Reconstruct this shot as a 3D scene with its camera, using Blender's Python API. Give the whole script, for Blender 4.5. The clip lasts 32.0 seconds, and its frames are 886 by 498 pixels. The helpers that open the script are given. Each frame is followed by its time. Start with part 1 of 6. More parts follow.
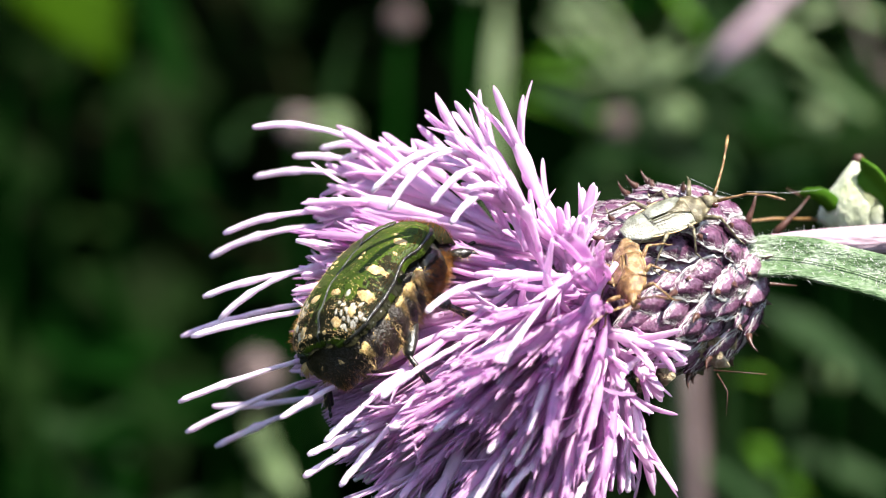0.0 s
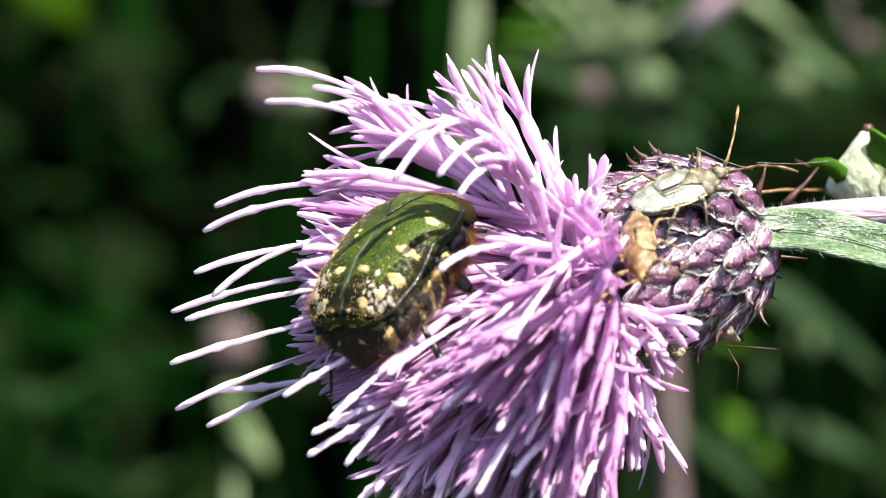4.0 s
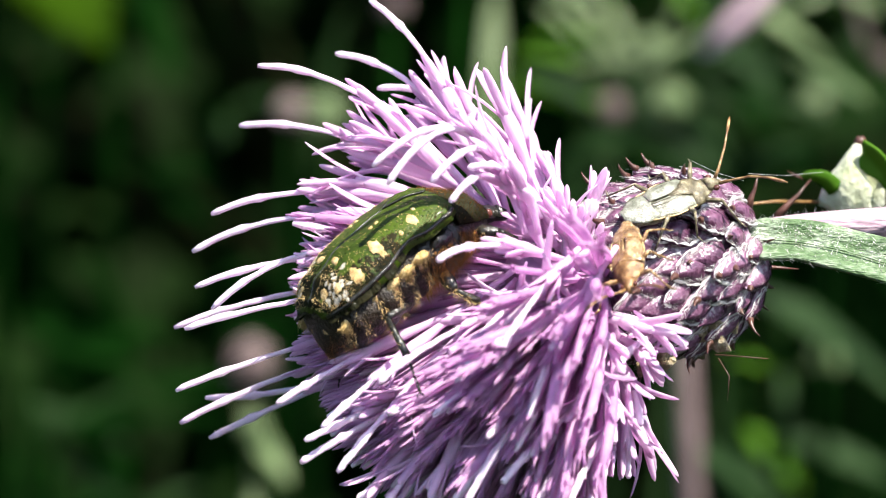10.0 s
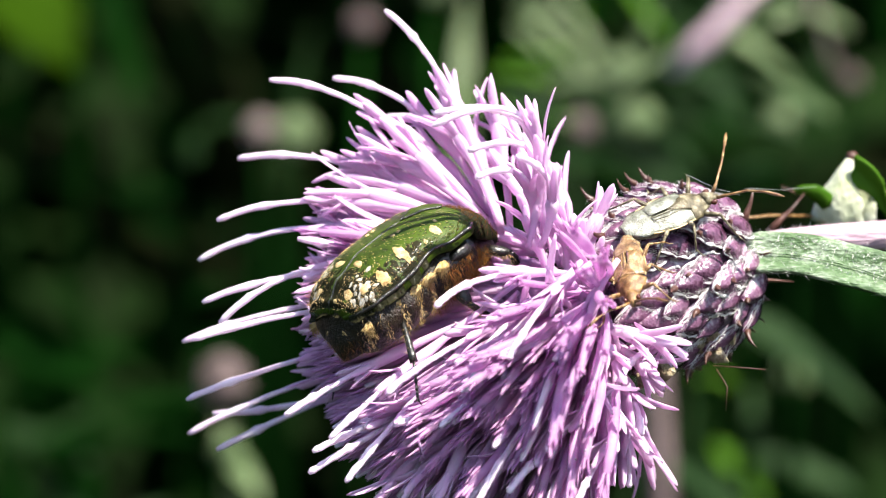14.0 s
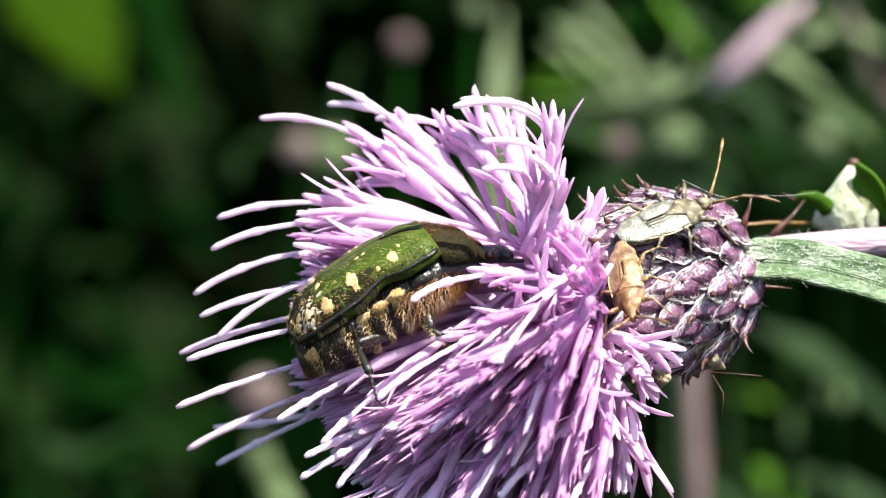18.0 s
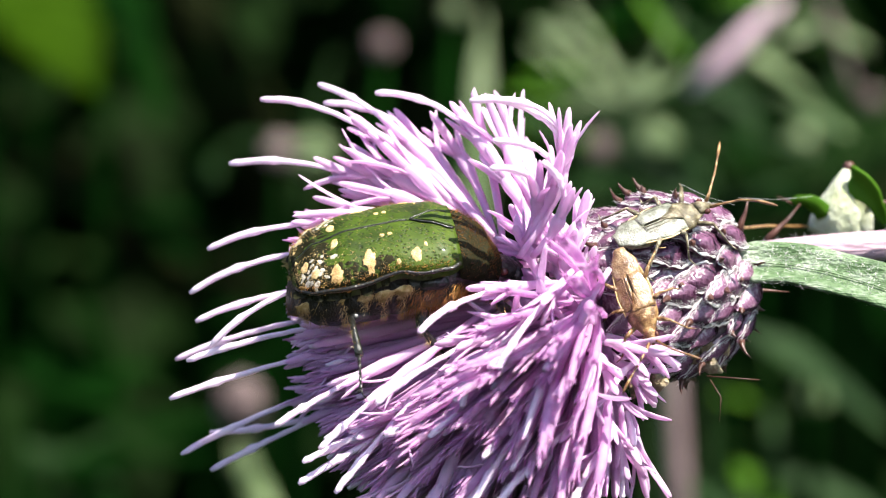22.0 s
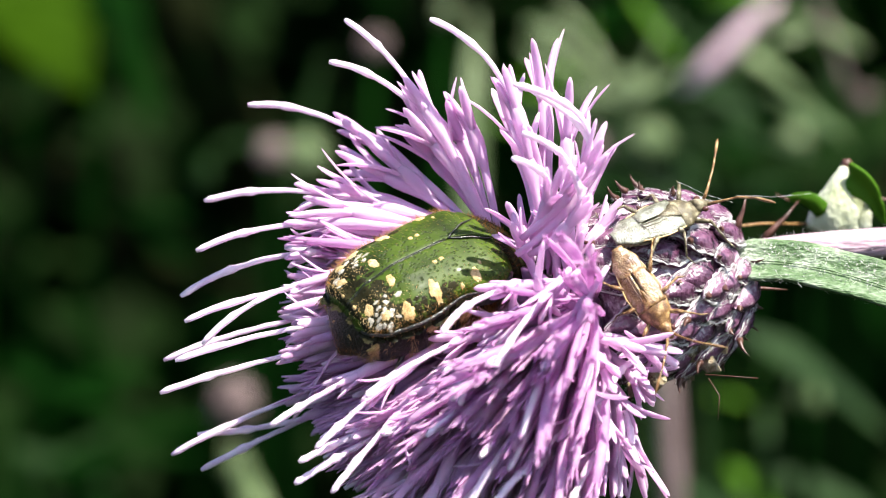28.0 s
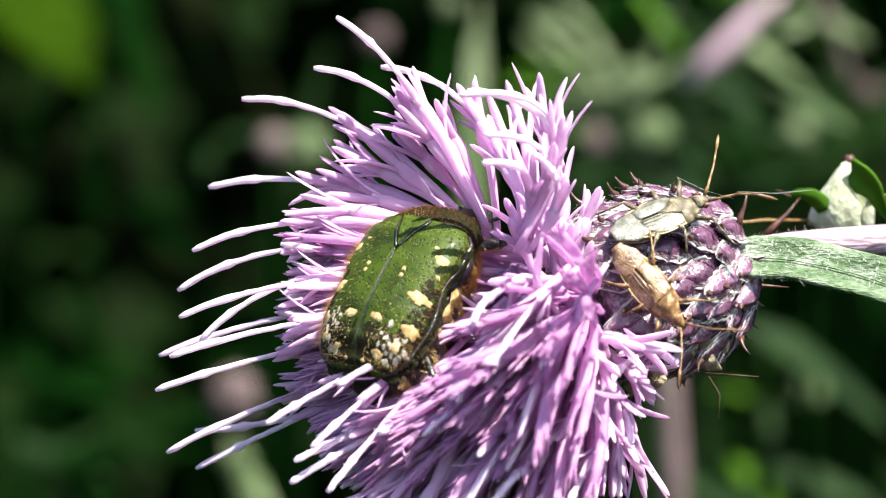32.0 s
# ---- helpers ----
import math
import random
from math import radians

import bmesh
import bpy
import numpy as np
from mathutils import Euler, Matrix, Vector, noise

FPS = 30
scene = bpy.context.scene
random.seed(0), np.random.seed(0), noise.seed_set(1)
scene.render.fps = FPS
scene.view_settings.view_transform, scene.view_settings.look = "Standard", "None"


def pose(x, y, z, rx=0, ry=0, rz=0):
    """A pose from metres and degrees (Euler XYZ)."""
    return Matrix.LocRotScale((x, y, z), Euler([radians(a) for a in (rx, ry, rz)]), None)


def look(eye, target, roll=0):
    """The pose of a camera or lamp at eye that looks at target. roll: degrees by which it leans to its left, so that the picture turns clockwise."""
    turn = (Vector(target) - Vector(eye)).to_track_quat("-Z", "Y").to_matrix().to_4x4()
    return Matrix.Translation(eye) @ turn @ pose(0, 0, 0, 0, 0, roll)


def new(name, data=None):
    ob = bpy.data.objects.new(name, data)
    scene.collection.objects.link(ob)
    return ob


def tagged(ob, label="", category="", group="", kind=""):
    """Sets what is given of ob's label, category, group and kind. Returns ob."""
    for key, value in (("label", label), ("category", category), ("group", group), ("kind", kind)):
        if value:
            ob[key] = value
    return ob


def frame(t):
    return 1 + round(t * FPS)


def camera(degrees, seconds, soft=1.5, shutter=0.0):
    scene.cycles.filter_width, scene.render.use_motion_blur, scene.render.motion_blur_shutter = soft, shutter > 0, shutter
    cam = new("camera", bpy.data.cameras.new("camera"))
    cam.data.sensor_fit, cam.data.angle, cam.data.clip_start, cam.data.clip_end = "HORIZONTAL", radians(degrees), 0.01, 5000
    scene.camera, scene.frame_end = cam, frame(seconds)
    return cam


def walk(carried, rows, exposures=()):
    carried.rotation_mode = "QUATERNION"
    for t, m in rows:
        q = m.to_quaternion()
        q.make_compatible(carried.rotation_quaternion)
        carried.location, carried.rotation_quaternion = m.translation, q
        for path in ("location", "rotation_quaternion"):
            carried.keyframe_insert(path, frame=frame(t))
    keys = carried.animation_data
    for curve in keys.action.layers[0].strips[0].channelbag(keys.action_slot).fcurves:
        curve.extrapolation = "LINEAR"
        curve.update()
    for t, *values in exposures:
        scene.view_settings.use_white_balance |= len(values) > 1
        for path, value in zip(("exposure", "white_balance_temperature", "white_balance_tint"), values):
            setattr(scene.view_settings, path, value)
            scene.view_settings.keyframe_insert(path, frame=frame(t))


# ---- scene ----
MM = 0.001
H = 0.9  # height of the flower head over the ground

# camera: hand-held close-up lens with shallow focus
cam = camera(18, 32.0, soft=1.0)
cam.data.dof.use_dof = True
cam.data.dof.focus_distance = 0.160
cam.data.dof.aperture_fstop = 38
walk(cam, [
    (0, pose(0.00271, -0.16470, 0.89964, 89.969, -0.259, 0.993)),
    (0.5, pose(0.00199, -0.16551, 0.89941, 89.795, -0.307, 0.744)),
    (1, pose(0.00136, -0.16614, 0.89770, 90.153, -0.324, 0.513)),
    (1.5, pose(0.00045, -0.16503, 0.89848, 89.851, -0.328, 0.176)),
    (2, pose(0.00087, -0.16282, 0.89939, 89.509, -0.299, 0.288)),
    (2.5, pose(0.00108, -0.16272, 0.90019, 89.213, -0.268, 0.392)),
    (3, pose(0.00004, -0.16341, 0.89971, 89.412, -0.221, 0.112)),
    (3.5, pose(-0.00034, -0.16244, 0.89995, 89.321, -0.165, 0.017)),
    (5.5, pose(0.00176, -0.15961, 0.90046, 89.064, -0.167, 0.768)),
    (6, pose(0.00180, -0.16018, 0.90006, 89.227, -0.192, 0.779)),
    (6.5, pose(0.00132, -0.16072, 0.90061, 89.035, -0.168, 0.574)),
    (7, pose(0.00002, -0.16247, 0.90041, 89.130, -0.122, 0.122)),
    (7.5, pose(-0.00006, -0.16346, 0.89982, 89.358, -0.199, 0.113)),
    (8, pose(0.00035, -0.16308, 0.89970, 89.442, -0.220, 0.249)),
    (8.5, pose(0.00147, -0.16235, 0.89974, 89.461, -0.245, 0.651)),
    (9, pose(0.00141, -0.16292, 0.90001, 89.429, -0.209, 0.625)),
    (9.5, pose(0.00098, -0.16316, 0.90019, 89.421, -0.195, 0.482)),
    (10, pose(0.00232, -0.16289, 0.89946, 89.688, -0.233, 0.829)),
    (10.5, pose(0.00303, -0.16407, 0.89936, 89.817, -0.269, 0.959)),
    (11, pose(0.00290, -0.16305, 0.89946, 89.889, -0.247, 0.851)),
    (11.5, pose(0.00144, -0.16286, 0.89929, 89.986, -0.206, 0.327)),
    (12, pose(0.00099, -0.16430, 0.89876, 90.196, -0.184, 0.194)),
    (12.5, pose(0.00036, -0.16414, 0.89878, 90.193, -0.167, -0.053)),
    (13, pose(-0.00017, -0.16430, 0.89891, 90.148, -0.143, -0.157)),
    (13.5, pose(-0.00071, -0.16519, 0.89871, 90.230, -0.100, -0.236)),
    (14, pose(-0.00045, -0.16580, 0.89909, 90.109, -0.056, -0.096)),
    (14.5, pose(-0.00060, -0.16702, 0.89853, 90.299, -0.037, -0.149)),
    (16.5, pose(0.00157, -0.16628, 0.89836, 90.397, -0.099, 0.649)),
    (17, pose(0.00263, -0.16584, 0.89825, 90.461, -0.122, 1.001)),
    (17.5, pose(0.00225, -0.16620, 0.89836, 90.472, -0.097, 0.822)),
    (18, pose(0.00322, -0.16537, 0.89797, 90.616, -0.136, 1.094)),
    (18.5, pose(0.00239, -0.16527, 0.89828, 90.515, -0.117, 0.784)),
    (19, pose(0.00163, -0.16435, 0.89846, 90.488, -0.057, 0.490)),
    (19.5, pose(0.00239, -0.16219, 0.89916, 90.251, -0.018, 0.731)),
    (20, pose(0.00060, -0.16124, 0.89964, 90.085, 0.043, 0.074)),
    (20.5, pose(0.00105, -0.16293, 0.89870, 90.426, -0.029, 0.281)),
    (21, pose(0.00179, -0.16462, 0.89848, 90.515, -0.086, 0.537)),
    (21.5, pose(0.00204, -0.16542, 0.89808, 90.657, -0.053, 0.631)),
    (22, pose(0.00185, -0.16501, 0.89822, 90.622, 0.001, 0.549)),
    (22.5, pose(0.00141, -0.16491, 0.89852, 90.556, 0.104, 0.386)),
    (23, pose(0.00196, -0.16795, 0.89773, 90.814, 0.015, 0.611)),
    (23.5, pose(0.00172, -0.16879, 0.89682, 91.133, -0.039, 0.533)),
    (24, pose(0.00079, -0.16712, 0.89769, 90.837, 0.029, 0.194)),
    (24.5, pose(0.00134, -0.16340, 0.89831, 90.599, 0.026, 0.336)),
    (25, pose(0.00147, -0.16217, 0.89874, 90.430, 0.082, 0.348)),
    (25.5, pose(0.00118, -0.16196, 0.89895, 90.363, 0.125, 0.243)),
    (27.5, pose(0.00205, -0.16249, 0.89829, 90.604, 0.134, 0.553)),
    (28, pose(0.00154, -0.16404, 0.89805, 90.650, 0.125, 0.370)),
    (28.5, pose(0.00144, -0.16535, 0.89700, 90.968, 0.051, 0.377)),
    (29, pose(0.00250, -0.16369, 0.89785, 90.674, 0.047, 0.732)),
    (29.5, pose(0.00161, -0.16223, 0.89890, 90.302, 0.130, 0.360)),
    (30, pose(0.00184, -0.16329, 0.89846, 90.460, 0.092, 0.459)),
    (30.5, pose(0.00190, -0.16325, 0.89783, 90.691, 0.116, 0.466)),
    (31, pose(0.00138, -0.16344, 0.89776, 90.719, 0.083, 0.300)),
    (31.5, pose(0.00151, -0.16303, 0.89819, 90.546, 0.068, 0.334)),
    (32, pose(0.00188, -0.16229, 0.89838, 90.471, 0.055, 0.448)),
], exposures=((0.0, 1.84), (32.0, 1.84)))

# world and sun
world = bpy.data.worlds.new("sky")
scene.world = world
world.use_nodes = True
sky = world.node_tree.nodes.new("ShaderNodeTexSky")
sky.sky_type, sky.sun_disc = "NISHITA", False
SUN = Vector((0.37, -0.42, 0.83)).normalized()
sky.sun_elevation = math.asin(SUN.z)
sky.sun_rotation = math.atan2(SUN.x, SUN.y)
world.node_tree.links.new(sky.outputs[0], world.node_tree.nodes["Background"].inputs[0])
world.node_tree.nodes["Background"].inputs[1].default_value = 0.088
sun = new("sun", bpy.data.lights.new("sun", "SUN"))
sun.data.energy, sun.data.angle, sun.data.color = 4.5, radians(0.5), (1.0, 0.96, 0.86)
sun.matrix_world = look(SUN * 10, (0, 0, 0))


# ---- materials ----
def material(name, colours, scale=400.0, rough=0.5, bump=0.2, spec=0.4, translucent=0.0, coat=0.0, metal=0.0, detail=6.0, per_piece=0.0, stretch=(1, 1, 1)):
    """A surface of two noises, coarse and fine, that mix the colours, with fine relief."""
    m = bpy.data.materials.new(name)
    m.use_nodes = True
    nt = m.node_tree
    n, link = nt.nodes, nt.links.new
    bs = n["Principled BSDF"]
    co = n.new("ShaderNodeTexCoord")
    mp = n.new("ShaderNodeMapping")
    mp.inputs["Scale"].default_value = stretch
    link(co.outputs["Object"], mp.inputs[0])
    coarse, fine = n.new("ShaderNodeTexNoise"), n.new("ShaderNodeTexNoise")
    coarse.inputs["Scale"].default_value, fine.inputs["Scale"].default_value = scale, scale * 6
    coarse.inputs["Detail"].default_value = detail
    link(mp.outputs[0], coarse.inputs["Vector"])
    link(mp.outputs[0], fine.inputs["Vector"])
    add = n.new("ShaderNodeMath")
    add.operation = "MULTIPLY_ADD"
    add.inputs[1].default_value = 0.35
    link(fine.outputs[0], add.inputs[0])
    link(coarse.outputs[0], add.inputs[2])
    last = add.outputs[0]
    if per_piece:
        info, more = n.new("ShaderNodeObjectInfo"), n.new("ShaderNodeMath")
        more.operation = "MULTIPLY_ADD"
        more.inputs[1].default_value = per_piece
        link(info.outputs["Random"], more.inputs[0])
        link(last, more.inputs[2])
        last = more.outputs[0]
    ramp = n.new("ShaderNodeValToRGB")
    els = ramp.color_ramp.elements
    k = len(colours)
    for i, c in enumerate(colours):
        pos = 0.42 + 0.5 * i / max(1, k - 1) + (per_piece * 0.5 * (i / max(1, k - 1)))
        e = els[i] if i < 2 else els.new(min(pos, 1.0))
        e.position, e.color = min(pos, 1.0), (*c, 1)
    link(last, ramp.inputs[0])
    link(ramp.outputs[0], bs.inputs["Base Color"])
    bs.inputs["Roughness"].default_value = rough
    bs.inputs["Specular IOR Level"].default_value = spec
    bs.inputs["Metallic"].default_value = metal
    bs.inputs["Coat Weight"].default_value = coat
    bs.inputs["Coat Roughness"].default_value = 0.12
    if bump:
        bp = n.new("ShaderNodeBump")
        bp.inputs["Strength"].default_value, bp.inputs["Distance"].default_value = bump, 0.2 / scale
        link(fine.outputs[0], bp.inputs["Height"])
        link(bp.outputs[0], bs.inputs["Normal"])
    if translucent:
        tr, mix = n.new("ShaderNodeBsdfTranslucent"), n.new("ShaderNodeMixShader")
        link(ramp.outputs[0], tr.inputs[0])
        mix.inputs[0].default_value = translucent
        link(bs.outputs[0], mix.inputs[1])
        link(tr.outputs[0], mix.inputs[2])
        link(mix.outputs[0], n["Material Output"].inputs[0])
    return m


def punctured(name, colours, rough, spec=0.32):
    """Beetle shell: satin green with rows of fine dark pits."""
    m = material(name, colours, 450, rough, 0.0, spec, coat=0.04)
    n, link = m.node_tree.nodes, m.node_tree.links.new
    bs, co = n["Principled BSDF"], n["Texture Coordinate"]
    mp = n.new("ShaderNodeMapping")
    mp.inputs["Scale"].default_value = (3600, 5200, 3600)
    vor = n.new("ShaderNodeTexVoronoi")
    vor.inputs["Scale"].default_value = 1.0
    link(co.outputs["Object"], mp.inputs[0])
    link(mp.outputs[0], vor.inputs["Vector"])
    pit = n.new("ShaderNodeMapRange")
    pit.inputs[1].default_value, pit.inputs[2].default_value = 0.05, 0.42
    link(vor.outputs["Distance"], pit.inputs[0])
    dark = n.new("ShaderNodeMix")
    dark.data_type = "RGBA"
    dark.inputs[6].default_value = (0.006, 0.008, 0.002, 1)
    link(pit.outputs[0], dark.inputs[0])
    link(n["Color Ramp"].outputs[0], dark.inputs[7])
    link(dark.outputs[2], bs.inputs["Base Color"])
    bp = n.new("ShaderNodeBump")
    bp.inputs["Strength"].default_value, bp.inputs["Distance"].default_value = 0.8, 0.00005
    link(pit.outputs[0], bp.inputs["Height"])
    link(bp.outputs[0], bs.inputs["Normal"])
    return m


M_COROLLA = material("floret_lilac", [(0.70, 0.43, 0.68), (0.80, 0.55, 0.77), (0.88, 0.68, 0.85)], 500, 0.5, 0.3, 0.3, 0.56, per_piece=0.25, stretch=(0.25, 1, 1))
# deeper copy of the floret lilac: the inner brush's violet shade is painted in
M_COROLLA_SHADED = material("inner_floret_shaded_lilac", [(0.58, 0.31, 0.57), (0.70, 0.42, 0.67), (0.80, 0.54, 0.76)], 500, 0.55, 0.3, 0.25, 0.64, per_piece=0.25, stretch=(0.25, 1, 1))
M_STYLE = material("style_pale_pink", [(0.79, 0.58, 0.76), (0.86, 0.70, 0.84), (0.92, 0.81, 0.90)], 900, 0.42, 0.3, 0.4, 0.4, per_piece=0.15)
M_BRACT = material("bract_purple", [(0.014, 0.005, 0.010), (0.060, 0.020, 0.044), (0.15, 0.065, 0.115), (0.46, 0.38, 0.43)], 700, 0.26, 0.4, 0.6, per_piece=0.1)
M_SPINE = material("spine_brown", [(0.03, 0.012, 0.010), (0.10, 0.04, 0.028)], 900, 0.4, 0.2)
M_WEB = material("cobweb_wool", [(0.45, 0.42, 0.42), (0.75, 0.72, 0.72)], 1500, 0.6, 0.4, 0.3, 0.2)
M_STEM = material("stem_mauve", [(0.22, 0.12, 0.17), (0.38, 0.26, 0.31), (0.55, 0.46, 0.47)], 500, 0.6, 0.6, 0.3, stretch=(0.12, 1, 1))
M_LEAF = material("thistle_leaf_green", [(0.02, 0.05, 0.015), (0.08, 0.14, 0.055), (0.33, 0.38, 0.29)], 900, 0.55, 0.8, 0.35, 0.15, stretch=(0.4, 1, 1))
M_BUD = material("bud_pale_green", [(0.42, 0.46, 0.24), (0.62, 0.64, 0.47), (0.78, 0.78, 0.66)], 320, 0.6, 0.4, 0.3, 0.35)
M_DRY = material("dry_bract", [(0.07, 0.05, 0.03), (0.22, 0.17, 0.10), (0.46, 0.40, 0.30)], 700, 0.7, 0.8, 0.3)
M_ELYTRA = punctured("elytra_olive_green", [(0.009, 0.016, 0.001), (0.028, 0.048, 0.002), (0.052, 0.080, 0.004)], 0.52, 0.16)
M_SHIELD = punctured("pronotum_brown_green", [(0.005, 0.005, 0.0015), (0.011, 0.010, 0.003), (0.020, 0.016, 0.005)], 0.7, 0.08)
M_BELLY = material("belly_black", [(0.004, 0.003, 0.002), (0.011, 0.007, 0.004), (0.022, 0.014, 0.007)], 1200, 0.36, 0.8, 0.3)
M_BLACK = material("chitin_black", [(0.006, 0.006, 0.005), (0.02, 0.018, 0.014)], 900, 0.3, 0.4, 0.5)
M_CREAM = material("cream_spot", [(0.26, 0.14, 0.05), (0.45, 0.30, 0.13), (0.58, 0.45, 0.26)], 2500, 0.7, 0.8, 0.2)
M_FROST = material("frosted_mottling", [(0.12, 0.11, 0.08), (0.34, 0.31, 0.26), (0.55, 0.52, 0.46)], 5000, 0.6, 0.8, 0.4)
M_HAIR = material("setae_orange", [(0.11, 0.036, 0.006), (0.30, 0.12, 0.024), (0.52, 0.27, 0.08)], 800, 0.4, 0.0, 0.4, 0.25)
M_TUFT = material("tuft_gold", [(0.30, 0.18, 0.05), (0.54, 0.37, 0.14), (0.72, 0.56, 0.30)], 3500, 0.6, 1.0, 0.3)
M_HAIR_PALE = material("setae_straw", [(0.46, 0.30, 0.11), (0.70, 0.52, 0.26)], 800, 0.4, 0.0, 0.5, 0.25)
M_BUG = material("bug_straw", [(0.018, 0.013, 0.006), (0.10, 0.08, 0.04), (0.36, 0.31, 0.21)], 2600, 0.32, 0.8, 0.5)
M_BUG_BROWN = material("bug_brown", [(0.035, 0.014, 0.004), (0.17, 0.085, 0.028), (0.48, 0.32, 0.15)], 2600, 0.32, 0.7, 0.5)
M_WING = material("bug_wing_membrane", [(0.09, 0.09, 0.06), (0.20, 0.20, 0.15), (0.40, 0.41, 0.35)], 1600, 0.18, 0.7, 0.9, 0.15, coat=0.6)
M_WING_AMBER = material("bug_wing_amber", [(0.07, 0.032, 0.010), (0.23, 0.13, 0.05), (0.50, 0.38, 0.21)], 1500, 0.18, 0.6, 0.9, 0.1, coat=0.6)
M_EYE = material("eye_dark", [(0.05, 0.015, 0.01), (0.10, 0.03, 0.02)], 900, 0.15, 0.0, 0.6)
M_SILK = material("silk", [(0.6, 0.6, 0.6), (0.8, 0.8, 0.8)], 900, 0.3, 0.0, 0.5)
# soil colour carries the shade that the ground and bank don't receive
M_SOIL = material("soil_and_grass_shaded", [(0.004, 0.005, 0.002), (0.004, 0.011, 0.002), (0.007, 0.018, 0.003)], 9, 0.9, 0.6, 0.03)
# leaf and stem green with the deep background shade put into the colour
M_BACK_SHADED = material("shaded_leaf_green", [(0.0006, 0.005, 0.0004), (0.0012, 0.010, 0.0008), (0.003, 0.024, 0.0015)], 12, 0.8, 0.2, 0.02, 0.3)
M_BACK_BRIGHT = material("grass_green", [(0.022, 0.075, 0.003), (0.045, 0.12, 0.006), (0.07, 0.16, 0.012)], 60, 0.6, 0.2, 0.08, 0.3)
M_BACK_PALE = material("thistle_leaf_pale", [(0.045, 0.08, 0.028), (0.11, 0.155, 0.068), (0.25, 0.29, 0.175)], 80, 0.55, 0.2, 0.15, 0.2)
M_BACK_PINK = material("old_stem_pink", [(0.07, 0.050, 0.048), (0.125, 0.090, 0.088), (0.19, 0.15, 0.14)], 60, 0.7, 0.2, 0.1)
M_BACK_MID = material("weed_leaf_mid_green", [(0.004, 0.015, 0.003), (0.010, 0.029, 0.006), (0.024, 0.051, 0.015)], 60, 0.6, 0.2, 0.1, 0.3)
# the sunlit glow of these leaves is painted in as a brighter yellow-green
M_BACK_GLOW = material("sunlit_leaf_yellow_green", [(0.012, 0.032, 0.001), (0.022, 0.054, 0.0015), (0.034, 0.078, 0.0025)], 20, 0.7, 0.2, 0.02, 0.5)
M_BARK = material("bark", [(0.006, 0.009, 0.003), (0.016, 0.020, 0.007)], 30, 0.9, 0.8, 0.02)


